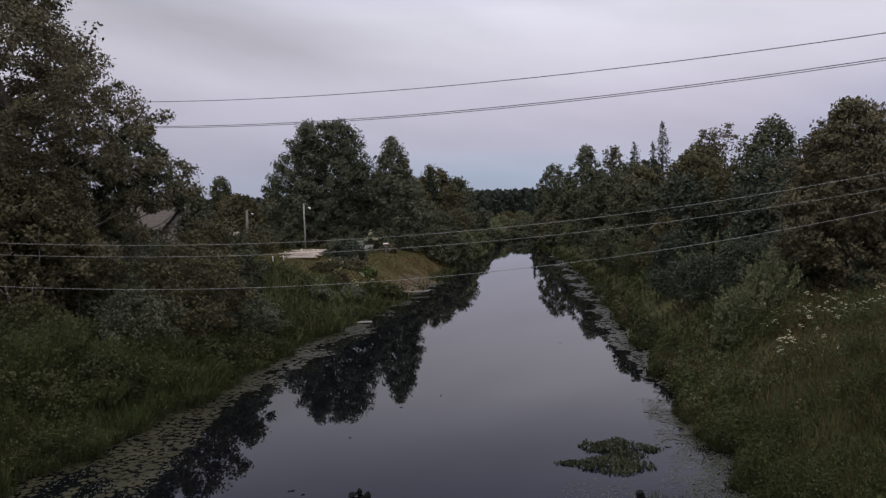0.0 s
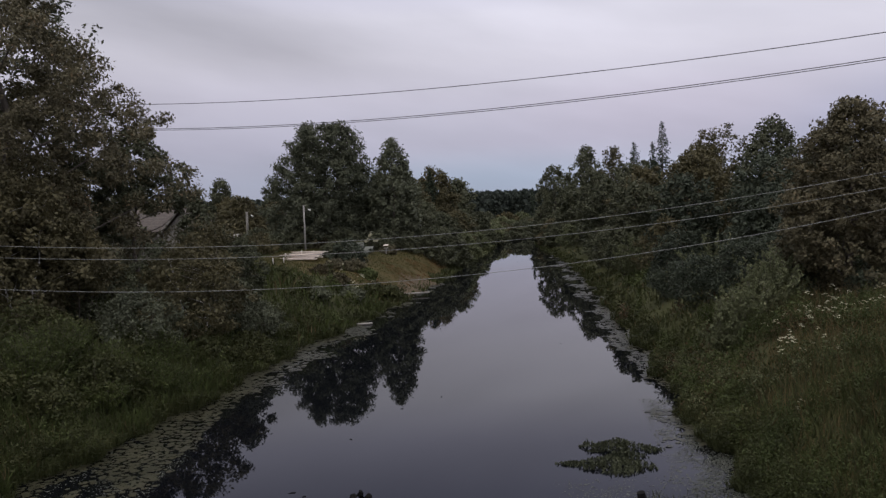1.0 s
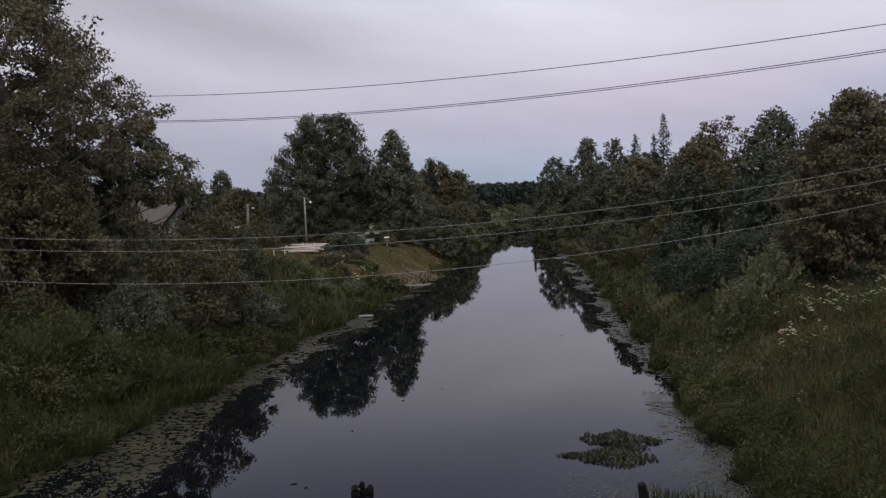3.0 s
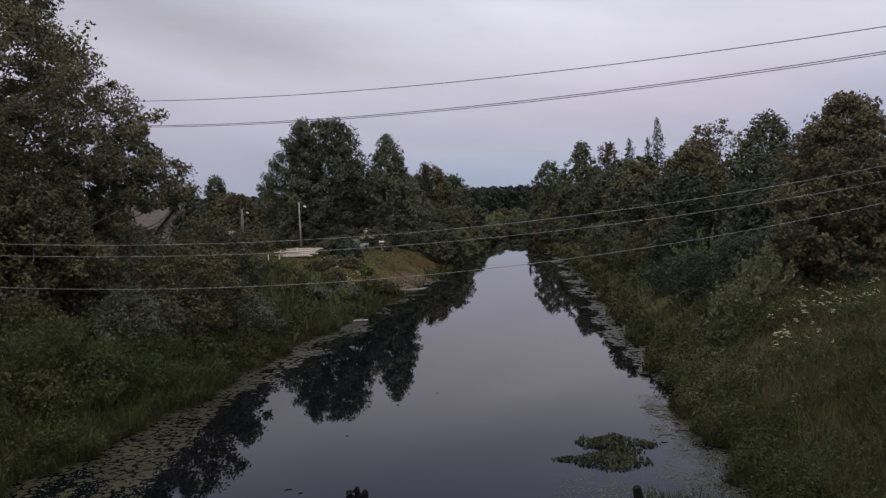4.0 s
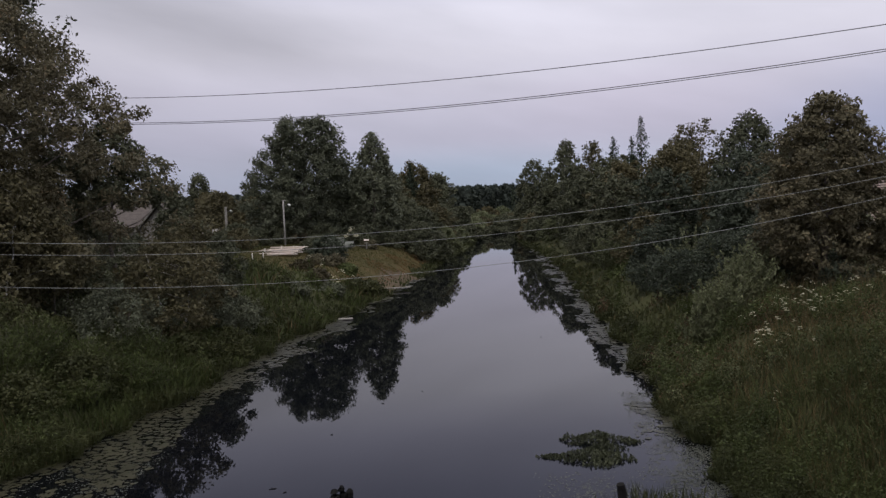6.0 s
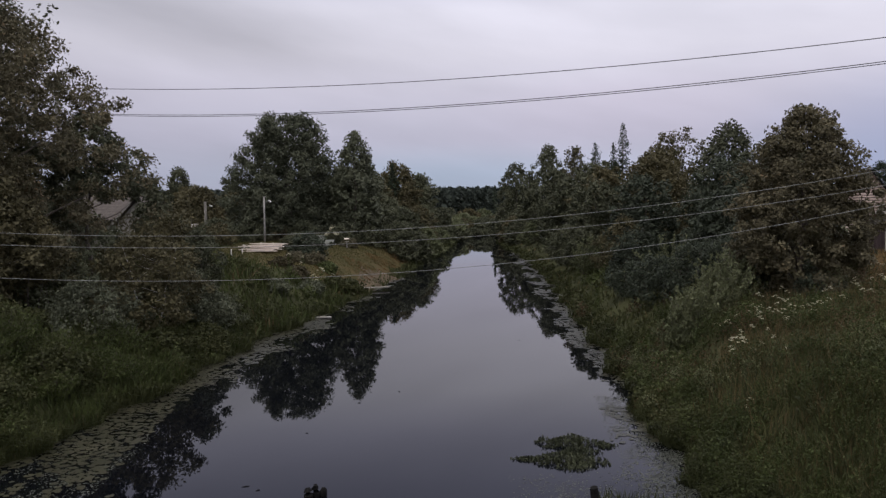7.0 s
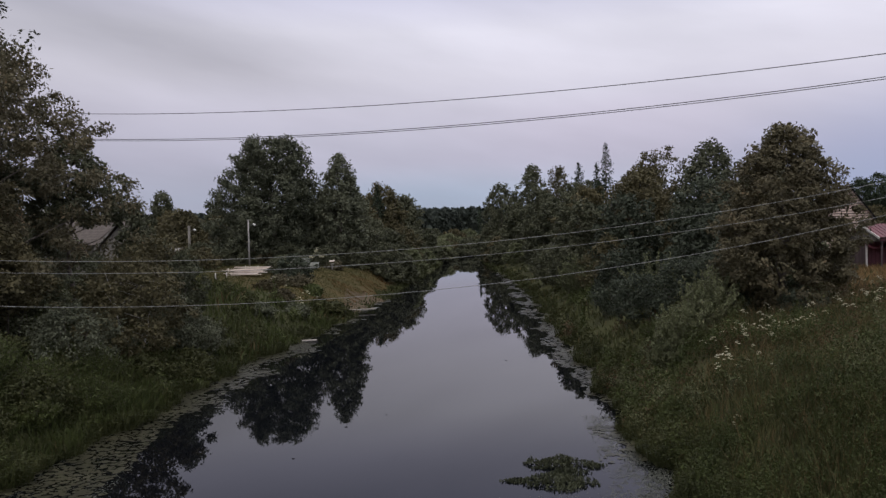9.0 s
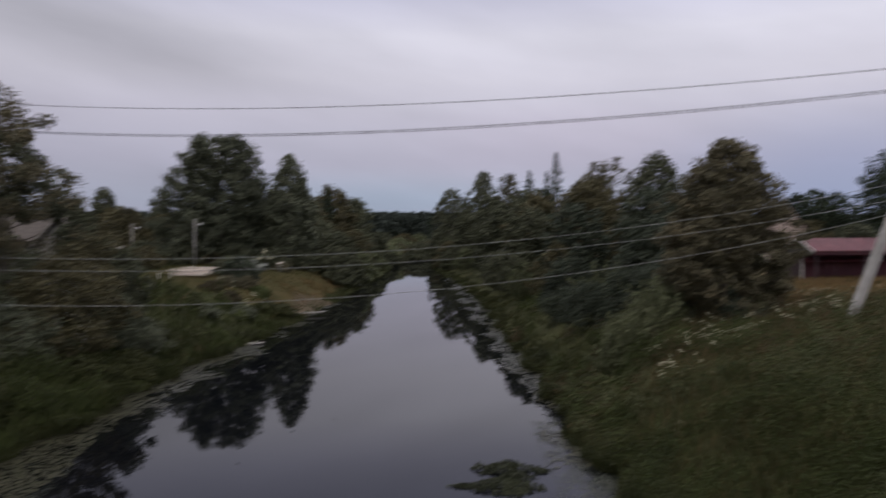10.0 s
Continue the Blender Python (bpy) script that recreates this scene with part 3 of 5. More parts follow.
leafy_tree("thin_birch", spot(30.2, 82.0), "sparse thin-leaved birch rising over the row", 35, 13.0, 2.0, M_OLIVE, M_BIRCH, base=0.35, clumps=70, per=34, leaf=0.3, spread=0.65, trunk=0.1)
spruce("spruce", spot(30.8, 100.0), "slim pointed spruce rising above the row of trees", 36, 16.5, 5.0, leaf=0.32, thin=0.8)
spruce("spruce", spot(29.6, 110.0), "slim pointed spruce rising above the row of trees", 37, 14.8, 4.6, leaf=0.32, thin=0.8)
spruce("spruce", spot(31.4, 106.5), "slim pointed spruce rising above the row of trees", 41, 14.2, 4.4, leaf=0.32, thin=0.8)
leafy_tree("thin_birch", spot(28.8, 120.0), "sparse thin-leaved birch rising over the row", 38, 15.2, 2.4, M_OLIVE, M_BIRCH, base=0.3, clumps=90, per=36, leaf=0.42, spread=0.8, trunk=0.12)
leafy_tree("bank_alder", spot(29.2, 145.0), "tall alder at the bend of the river", 39, 17.8, 4.0, M_DARK, base=0.03, clumps=240, per=50, leaf=0.5, spread=1.05,
           profile=((0, 0.9), (0.4, 1.0), (0.65, 0.85), (0.8, 0.5), (0.92, 0.32), (1, 0.15)))
leafy_tree("bank_alder", spot(24.8, 158.0), "tall alder at the bend of the river", 40, 15.4, 4.0, M_DARK, base=0.03, clumps=180, per=50, leaf=0.5, spread=1.0)
row = [(21.0, 62.0, 7.6, 3.0, M_DEEP), (19.6, 72.0, 8.0, 3.2, M_DARK), (22.8, 80.0, 9.6, 3.6, M_OLIVE), (24.2, 90.0, 10.5, 3.6, M_DARK), (22.6, 99.0, 9.0, 3.3, M_DARK),
       (26.2, 101.0, 11.0, 3.6, M_DARK), (24.6, 112.0, 10.6, 3.6, M_DARK), (27.0, 126.0, 12.0, 4.0, M_DARK), (24.0, 134.0, 9.0, 3.4, M_DARK), (25.6, 56.0, 8.2, 3.0, M_DEEP),
       (33.0, 57.0, 8.6, 3.2, M_DARK), (36.5, 70.0, 9.5, 3.6, M_DARK), (34.0, 92.0, 12.0, 4.0, M_DARK), (38.0, 108.0, 12.5, 4.2, M_DARK), (37.0, 128.0, 13.0, 4.4, M_DARK),
       (23.4, 50.5, 5.4, 2.3, M_DEEP), (30.2, 55.0, 9.4, 3.0, M_DARK)]
for k, (x, y, h, r, mat) in enumerate(row):
    leafy_tree("riverside_tree", spot(x, y), "dense green tree in the thicket along the river", 50 + k, h, r, mat, base=0.0, clumps=180, per=46,
               leaf=0.20 + y * 0.0024, spread=0.66, lobes=0.34, trunk=0.14, group="thicket along the river", profile=((0, 0.9), (0.3, 1.0), (0.6, 0.88), (0.85, 0.55), (1, 0.2)))


# ---- far woods ----
def far_woods():
    rng = np.random.default_rng(90)
    pts = []
    for k in range(3400):
        x, y = rng.uniform(-330, 420), rng.uniform(400, 470)
        h = rng.uniform(14.4, 15.8) + (y - 400) * 0.03
        n = 22
        t = rng.uniform(0, 1, n)
        r = 2.6 * (1 - t) ** 0.7 + 0.2
        a = rng.uniform(0, 6.283, n)
        pts.append(np.stack([x + r * np.cos(a), y + r * np.sin(a), land(x, y) + h * t], -1))
    q = leaf_quads(rng, np.concatenate(pts), 2.9, np.array([[0, 0, 0.8]]), 0, 0.7)
    tagged(quad_mesh("far_woods", q, M_FOREST), "dark ridge of distant conifer forest on the horizon", "forest", kind="stuff")


far_woods()


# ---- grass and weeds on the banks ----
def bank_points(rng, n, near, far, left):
    """Places on a bank, spread evenly in the camera's view, so closer together near it."""
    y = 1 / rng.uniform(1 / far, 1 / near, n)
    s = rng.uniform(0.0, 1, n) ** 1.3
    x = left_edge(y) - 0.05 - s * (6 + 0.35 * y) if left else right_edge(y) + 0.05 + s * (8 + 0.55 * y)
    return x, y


def in_lawn(x, y):
    return (y > 60) & (y < 93) & (x > -19) & (x < left_edge(y) - 0.4)


def blades(name, label, seed, n, left, mat, tall, near=9.0, far=140.0, patch=0.0, wide=0.022):
    rng = np.random.default_rng(seed)
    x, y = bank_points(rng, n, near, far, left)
    keep = ~in_lawn(x, y) & ~((x > 0.67 * y) & (y > 33) & (rng.uniform(0, 1, n) < 0.75))
    if patch:
        keep &= (np.sin(x * 0.55 + seed) * np.sin(y * 0.41 + seed * 2) + 0.35 * np.sin(x * 1.7 - y * 1.1)) > patch
    x, y = x[keep], y[keep]
    z = land(x, y)
    n = len(x)
    h = tall * rng.uniform(0.45, 1.15, n) * (0.8 + 0.3 * np.sin(x * 0.7 + y * 0.3))
    w = wide * np.maximum(1, y / 22) * rng.uniform(0.7, 1.5, n)
    a = rng.uniform(0, 6.283, n)
    side = np.stack([np.cos(a), np.sin(a), np.zeros(n)], -1) * w[:, None]
    bend = np.stack([rng.normal(0, 0.28, n), rng.normal(0, 0.28, n), np.zeros(n)], -1) * h[:, None]
    base = np.stack([x, y, z - 0.05], -1)
    mid = base + bend * 0.35 + np.stack([0 * h, 0 * h, h * 0.6], -1)
    top = base + bend + np.stack([0 * h, 0 * h, h], -1)
    q = np.stack([base, mid + side, top, mid - side], 1)
    tagged(quad_mesh(name, q, mat), label, "grass", kind="stuff")


def weeds(name, label, seed, n, left, mat, tall, leaf, near=9.0, far=110.0, patch=-0.2, leaves=14, gather=0.0, reach=0.0):
    """Leafy stalks: small leaves up and down round upright stems; gather: stalks to a tussock."""
    rng = np.random.default_rng(seed)
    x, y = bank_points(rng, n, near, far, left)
    if reach:
        s = rng.uniform(0, reach, n)
        x = left_edge(y) - s if left else right_edge(y) + s
    vigour = np.ones(n)
    if gather:
        home = rng.integers(0, int(n / gather), n)
        grown = rng.uniform(0.55, 1.35, n)[home]
        r = np.abs(rng.normal(0, 0.42, n)) * grown
        a = rng.uniform(0, 6.283, n)
        x, y = x[home] + r * np.cos(a), y[home] + r * np.sin(a)
        vigour = grown * np.clip(1.15 - 0.6 * r, 0.35, 1.2)
        dry = (x < left_edge(y) - 0.1) if left else (x > right_edge(y) + 0.1)
        x, y, vigour, n = x[dry], y[dry], vigour[dry], int(dry.sum())
    keep = ~in_lawn(x, y) & ~((x > 0.655 * y) & (y > 32)) & ((np.sin(x * 0.45 + seed) * np.sin(y * 0.36 + seed) + 0.3 * np.sin(x * 1.3 + y)) > patch)
    x, y = x[keep], y[keep]
    h = tall * rng.uniform(0.55, 1.2, len(x)) * vigour[keep]
    i = np.repeat(np.arange(len(x)), leaves)
    t = rng.uniform(0.1, 1, len(i))
    r = (0.22 * (1.1 - t) + 0.05) * h[i]
    p = np.stack([x[i] + rng.normal(0, 1, len(i)) * r, y[i] + rng.normal(0, 1, len(i)) * r, land(x, y)[i] + t * h[i]], -1)
    tagged(quad_mesh(name, leaf_quads(rng, p, 1.3 * leaf * np.maximum(0.62, y[i] / 28), np.array([[0, 0, 0.5]]), 0.1, 0.42, np.stack([p[:, 0] - x[i], p[:, 1] - y[i], 0.25 + 0 * t], -1) * 2.2), mat), label, "weeds", kind="stuff")


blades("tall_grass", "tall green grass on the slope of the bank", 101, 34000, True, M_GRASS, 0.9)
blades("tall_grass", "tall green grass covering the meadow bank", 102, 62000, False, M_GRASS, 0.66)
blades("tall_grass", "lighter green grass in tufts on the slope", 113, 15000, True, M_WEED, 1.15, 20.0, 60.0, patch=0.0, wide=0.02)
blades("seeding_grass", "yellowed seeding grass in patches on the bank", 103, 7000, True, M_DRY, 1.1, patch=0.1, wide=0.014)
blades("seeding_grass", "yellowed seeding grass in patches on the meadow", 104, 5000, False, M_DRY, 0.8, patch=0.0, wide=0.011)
# the left slope's shade comes from the darker leaf colour here
weeds("weeds", "dense leafy weeds on the bank, coloured dark for shade", 105, 8500, True, M_DARK_WEED, 1.3, 0.105, patch=-0.6, leaves=18, gather=14)
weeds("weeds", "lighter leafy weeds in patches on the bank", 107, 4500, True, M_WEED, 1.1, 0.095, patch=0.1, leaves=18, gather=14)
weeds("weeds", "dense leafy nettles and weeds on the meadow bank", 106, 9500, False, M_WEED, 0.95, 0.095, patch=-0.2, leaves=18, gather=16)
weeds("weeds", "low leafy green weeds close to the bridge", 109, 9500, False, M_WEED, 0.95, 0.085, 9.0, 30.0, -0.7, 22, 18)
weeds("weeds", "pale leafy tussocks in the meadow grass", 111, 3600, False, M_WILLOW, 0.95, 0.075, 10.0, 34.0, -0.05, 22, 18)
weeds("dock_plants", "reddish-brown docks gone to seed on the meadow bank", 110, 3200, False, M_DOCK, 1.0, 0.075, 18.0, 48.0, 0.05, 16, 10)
weeds("weeds", "dark nettles in patches on the meadow bank", 108, 4500, False, M_DARK_WEED, 1.15, 0.13, patch=0.0)

# shadow of the steep bank face, put into the weeds' dark colour
weeds("weeds", "leafy growth darkened for shade on the steep edge over the water", 112, 2600, False, M_DARK_WEED, 0.8, 0.085, 12.0, 60.0, -2.0, 20, 12, 1.0)


# ---- bushes ----
def plant_bushes(places, first):
    """Wild bushes: x, y, height, radius and leaf of each."""
    for k, (x, y, h, r, mat) in enumerate(places):
        if mat in (M_WILLOW, M_WEED) and y < 70:
            willow = mat is M_WILLOW
            shoot_bush("willow_bush" if willow else "weed_clump", spot(x, y), "pale green willow bush of upright shoots on the bank" if willow else "clump of tall upright leafy weeds on the bank",
                       first + k, h * 1.08, r, mat, shoots=int((46 if willow else 100) * (0.5 + 0.7 * r)), per=56 if willow else 40, leaf=(0.15 if willow else 0.12) + y * 0.0018, slim=0.36 if willow else 0.24)
            continue
        bush("bush", spot(x, y), "pale green willow bush on the river bank" if mat is M_WILLOW else "dense leafy bush growing wild on the river bank", first + k, h, r, mat,
             clumps=int(60 + 16 * h), per=50 if y < 48 else 33, leaf=(0.075 if y < 48 else 0.12) + y * 0.0026, spread=0.34 + 0.07 * r, slim=0.34 if mat is M_WILLOW else 0.5, group="wild bushes")


# left bank: thicket under the alders, its shade put into darker leaf colours
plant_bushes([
    (-17.0, 31.5, 1.2, 1.4, M_DARK_WEED), (-21.0, 29.5, 3.4, 2.6, M_SHADE), (-24.5, 33.0, 4.0, 2.8, M_DARK), (-14.6, 34.0, 2.6, 2.0, M_LIME),
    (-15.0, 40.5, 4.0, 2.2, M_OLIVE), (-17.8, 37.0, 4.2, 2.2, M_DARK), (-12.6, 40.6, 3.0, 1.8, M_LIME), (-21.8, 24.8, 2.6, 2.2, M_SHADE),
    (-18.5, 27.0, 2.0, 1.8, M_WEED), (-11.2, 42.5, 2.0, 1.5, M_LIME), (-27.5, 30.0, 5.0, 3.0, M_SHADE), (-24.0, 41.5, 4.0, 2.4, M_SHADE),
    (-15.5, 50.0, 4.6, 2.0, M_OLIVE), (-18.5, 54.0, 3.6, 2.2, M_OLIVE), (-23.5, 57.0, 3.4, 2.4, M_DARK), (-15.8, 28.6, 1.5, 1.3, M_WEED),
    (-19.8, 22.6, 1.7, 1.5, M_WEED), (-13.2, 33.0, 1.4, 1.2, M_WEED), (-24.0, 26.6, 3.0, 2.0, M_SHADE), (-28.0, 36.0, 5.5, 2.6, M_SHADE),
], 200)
# left bank, further on under the alders: leaf colours again darkened for shade
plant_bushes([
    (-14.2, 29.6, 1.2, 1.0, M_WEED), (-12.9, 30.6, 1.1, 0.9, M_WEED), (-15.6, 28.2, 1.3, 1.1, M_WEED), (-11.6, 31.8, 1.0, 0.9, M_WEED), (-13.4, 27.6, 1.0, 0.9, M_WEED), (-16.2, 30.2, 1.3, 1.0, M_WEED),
    (-14.6, 25.6, 1.3, 1.2, M_DARK_WEED), (-15.8, 26.8, 1.5, 1.2, M_WEED), (-17.6, 25.8, 1.6, 1.3, M_DARK_WEED), (-16.6, 24.2, 1.6, 1.5, M_DARK_WEED),
    # the last bush of this row is placed to hide the pole from the camera
    (-18.2, 21.8, 1.8, 1.6, M_DARK_WEED), (-12.3, 30.2, 1.2, 1.1, M_WEED), (-15.4, 22.0, 1.2, 1.1, M_DARK_WEED), (-20.5, 19.6, 2.0, 1.7, M_DARK_WEED), (-21.0, 45.5, 5.9, 1.0, M_DARK),
    (-17.2, 29.4, 2.2, 1.6, M_DARK_WEED), (-11.9, 35.4, 1.5, 1.2, M_DARK_WEED), (-13.8, 28.4, 1.4, 1.2, M_DARK_WEED), (-10.6, 38.4, 1.4, 1.2, M_DARK_WEED),
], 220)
# below the garden, towards the water
plant_bushes([
    (-7.6, 57.0, 0.7, 1.1, M_LIME), (-9.6, 53.0, 0.6, 1.0, M_LIME),
    (-6.0, 61.5, 0.9, 1.1, M_DARK_WEED), (-8.9, 59.0, 0.6, 0.8, M_SHADE), (-10.6, 62.0, 0.6, 0.7, M_SHADE), (-4.9, 63.0, 0.8, 0.8, M_DARK_WEED),
], 240)
# shore beyond the garden
plant_bushes([
    (1.6, 97.0, 4.0, 2.2, M_DARK), (-0.6, 92.0, 4.6, 2.4, M_DARK), (3.2, 108.0, 4.2, 2.4, M_WILLOW), (0.2, 104.0, 5.6, 2.8, M_DARK),
    (4.4, 120.0, 2.9, 1.9, M_DARK), (2.2, 118.0, 6.0, 3.0, M_OLIVE), (6.6, 134.0, 3.0, 2.2, M_WILLOW), (4.0, 136.0, 6.2, 3.2, M_DARK),
    (9.6, 150.0, 3.2, 2.4, M_DARK), (8.0, 160.0, 6.0, 3.4, M_DARK), (-3.4, 99.0, 5.6, 2.8, M_DARK), (-2.4, 112.0, 6.4, 3.2, M_DARK),
    (12.4, 172.0, 3.6, 3.0, M_WILLOW), (10.0, 186.0, 5.2, 3.6, M_DARK),
], 260)
# far bend
plant_bushes([
    (16.6, 175.4, 1.7, 1.5, M_DARK), (18.4, 176.2, 1.6, 1.5, M_DARK), (20.4, 176.7, 1.8, 1.5, M_DARK), (22.6, 177.2, 1.7, 1.6, M_DARK),
    (25.0, 177.8, 1.8, 1.6, M_DARK), (27.6, 178.5, 1.8, 1.6, M_DARK), (14.4, 171.5, 1.9, 1.6, M_DARK), (13.0, 176.4, 2.0, 2.0, M_DARK),
    (15.6, 178.2, 2.2, 2.0, M_OLIVE), (17.8, 179.6, 1.9, 1.9, M_DARK), (20.2, 180.6, 2.0, 2.0, M_DARK), (22.8, 181.4, 2.2, 2.1, M_DARK),
    (25.6, 182.2, 2.4, 2.2, M_OLIVE), (28.6, 183.0, 2.6, 2.4, M_DARK), (11.5, 181.0, 3.0, 2.6, M_DARK), (15.0, 183.0, 2.6, 2.4, M_OLIVE),
    (21.0, 184.0, 2.8, 2.6, M_DARK), (25.0, 188.0, 3.2, 3.0, M_DARK), (29.5, 187.0, 3.6, 3.0, M_DARK), (19.0, 196.0, 3.0, 3.2, M_WILLOW),
], 280)
# far bend, further on
plant_bushes([
    (24.5, 203.0, 3.2, 3.4, M_DARK), (13.0, 200.0, 3.6, 3.4, M_DARK), (34.0, 196.0, 5.0, 3.6, M_DARK), (7.0, 196.0, 4.6, 3.6, M_DARK),
    (15.5, 190.0, 4.0, 3.6, M_WILLOW), (18.6, 179.5, 2.4, 2.4, M_DARK), (23.0, 186.0, 3.0, 3.0, M_OLIVE), (20.5, 226.0, 5.2, 4.0, M_OLIVE),
    (14.0, 232.0, 5.4, 4.4, M_DARK), (26.5, 240.0, 5.0, 4.2, M_WILLOW), (8.0, 222.0, 6.2, 4.4, M_DARK), (33.0, 216.0, 6.4, 4.4, M_DARK),
    (23.2, 160.5, 4.6, 2.6, M_DARK), (28.0, 194.0, 6.0, 4.0, M_DARK),
], 300)
# right bank
plant_bushes([
    (13.2, 31.4, 2.3, 1.25, M_WILLOW), (14.6, 32.3, 2.6, 1.25, M_WILLOW), (12.2, 31.0, 1.6, 1.0, M_WILLOW), (15.7, 33.8, 2.2, 1.2, M_WILLOW), (15.8, 38.5, 3.2, 1.7, M_DEEP), (14.7, 41.5, 2.8, 1.6, M_DEEP),
    (13.3, 34.0, 1.2, 1.1, M_WEED), (17.4, 46.0, 2.9, 1.9, M_WILLOW), (15.4, 47.5, 2.0, 1.6, M_DEEP), (19.6, 42.5, 2.6, 1.7, M_DEEP),
    (21.6, 44.5, 3.4, 1.9, M_DEEP), (17.6, 54.0, 3.4, 2.0, M_DEEP), (18.6, 60.0, 4.4, 2.2, M_OLIVE), (16.8, 64.0, 3.0, 1.8, M_WILLOW),
    (18.2, 70.0, 4.0, 2.2, M_DARK), (18.6, 80.0, 4.2, 2.2, M_DARK), (20.6, 88.0, 3.6, 2.2, M_DARK), (21.4, 118.0, 3.6, 2.4, M_WILLOW),
    (20.6, 128.0, 4.4, 2.6, M_DARK), (21.4, 140.0, 4.6, 2.8, M_OLIVE), (22.6, 150.0, 5.0, 3.0, M_DARK), (21.5, 157.0, 5.6, 2.0, M_DARK), (17.5, 34.8, 2.0, 1.3, M_DEEP),
], 320)
# right bank, further on
plant_bushes([
    (18.4, 36.6, 2.4, 1.5, M_DEEP), (17.2, 39.0, 3.0, 1.7, M_DEEP), (18.9, 31.9, 1.1, 1.0, M_DEEP), (20.6, 32.6, 1.0, 0.9, M_RUST),
    (22.4, 38.0, 2.4, 1.5, M_DEEP),
], 340)

# ---- the wires over the river ----
POLE = Vector((24.2, 26.9, 0))


def wire(name, end, s1, a, b, c, radius, mat, label, shift=0.0):
    """A hanging wire from the pole towards end; a, b, c: its height as a parabola along the span."""
    pts = []
    for k in range(41):
        s = s1 * k / 40
        p = POLE.lerp(Vector(end), s)
        pts.append((p.x, p.y, a * s * s + b * s + c + shift))
    v, f = tube(pts, [radius] * len(pts), 6)
    return tagged(link_mesh(name, v, f, mat, True), label, "wire", "wires over the river")


UP, LOW = (-42.0, 60.0, 0), (-26.0, 29.0, 0)
wire("power_line", UP, 0.72, 7.78, -3.72, 14.82, 0.020, M_WIRE, "grey power line hanging high over the river")
wire("power_line", UP, 0.72, 8.45, -5.32, 13.945, 0.020, M_WIRE, "grey twin power line hanging over the river")
wire("power_line", UP, 0.72, 8.45, -5.32, 13.855, 0.018, M_WIRE, "grey twin power line hanging over the river")
wire("telephone_line", LOW, 1.08, 8.29, -10.48, 10.16, 0.0106, M_WIRE_PALE, "pale telephone line sagging low over the river")
wire("telephone_line", LOW, 1.08, 7.79, -9.81, 9.48, 0.0106, M_WIRE_PALE, "pale telephone line sagging low over the river")
wire("telephone_line", LOW, 1.08, 9.32, -11.99, 8.96, 0.0106, M_WIRE_PALE, "pale telephone line sagging low over the river")


# ---- water plants ----
def shallow(y, left):
    """How far the lily pads reach out from the bank."""
    if left:
        return np.interp(y, [15, 20, 24, 28, 37, 41, 49, 70, 90], [5.2, 4.5, 3.1, 2.2, 1.8, 2.5, 1.7, 1.0, 0.6])
    return np.interp(y, [15, 20, 25, 29, 42, 55, 86, 110], [3.0, 3.0, 1.5, 1.0, 1.3, 1.7, 2.0, 0.8])


def lily_pads(name, label, seed, n, left, near, far, gate):
    rng = np.random.default_rng(seed)
    y = 1 / rng.uniform(1 / far, 1 / near, n)
    u = rng.uniform(0, 1.12, n)
    x = left_edge(y) - 0.35 + u * (shallow(y, True) + 0.35) if left else right_edge(y) - u * shallow(y, False)
    # loose rafts: a wandering cover with gaps, thinner towards the open water, no pad on another
    cover = np.array([noise.fractal(Vector((p * 0.55, q * 0.22, seed)), 1.0, 2.0, 3) for p, q in zip(x, y)])
    keep = cover * 1.5 + rng.normal(0, 0.22, n) > gate + 0.9 * (u - 0.55) - (0.3 * (u < 0.5) if left else 0)
    x, y = x[keep], y[keep]
    cell = {}
    for i, (p, q) in enumerate(zip(x, y)):
        g = 0.165 * max(1, q / 30)
        band = int((q if q < 30 else 30 + 30 * math.log(q / 30)) / 0.2)
        cell.setdefault((int(p / g), band), i)
    pick = np.array(sorted(cell.values()))
    x, y = x[pick], y[pick]
    r = rng.uniform(0.05, 0.15, len(x)) * np.maximum(1, y / 32)
    turn, k = rng.uniform(0, 6.283, len(x)), 9
    tilt = rng.normal(0, 0.05, (len(x), 2))
    a = turn[:, None] + np.linspace(0.22, 6.06, k)[None]
    wob = rng.uniform(0.9, 1.1, a.shape)
    dx, dy = r[:, None] * np.cos(a) * wob, r[:, None] * np.sin(a) * wob * 0.88
    dz = 0.012 + np.abs(dx * tilt[:, :1] + dy * tilt[:, 1:])
    rim = np.stack([x[:, None] + dx, y[:, None] + dy, dz], -1)
    hub = np.stack([x + 0.1 * r * np.cos(turn), y + 0.1 * r * np.sin(turn), np.full(len(x), 0.010)], -1)[:, None]
    tagged(quad_mesh(name, np.concatenate([hub, rim], 1), M_PAD), label, "lily pads", kind="stuff")


lily_pads("lily_pads", "olive water-lily pads floating along the bank", 301, 13000, True, 16, 50, -0.02)
lily_pads("lily_pads", "olive water-lily pads in a broken strip along the shore", 306, 4200, True, 32, 85, 0.2)
lily_pads("lily_pads", "olive water-lily pads in a broken strip along the shore", 307, 4000, False, 32, 78, 0.32)
lily_pads("lily_pads", "olive water-lily pads floating along the bank", 302, 6000, False, 23, 115, 0.2)


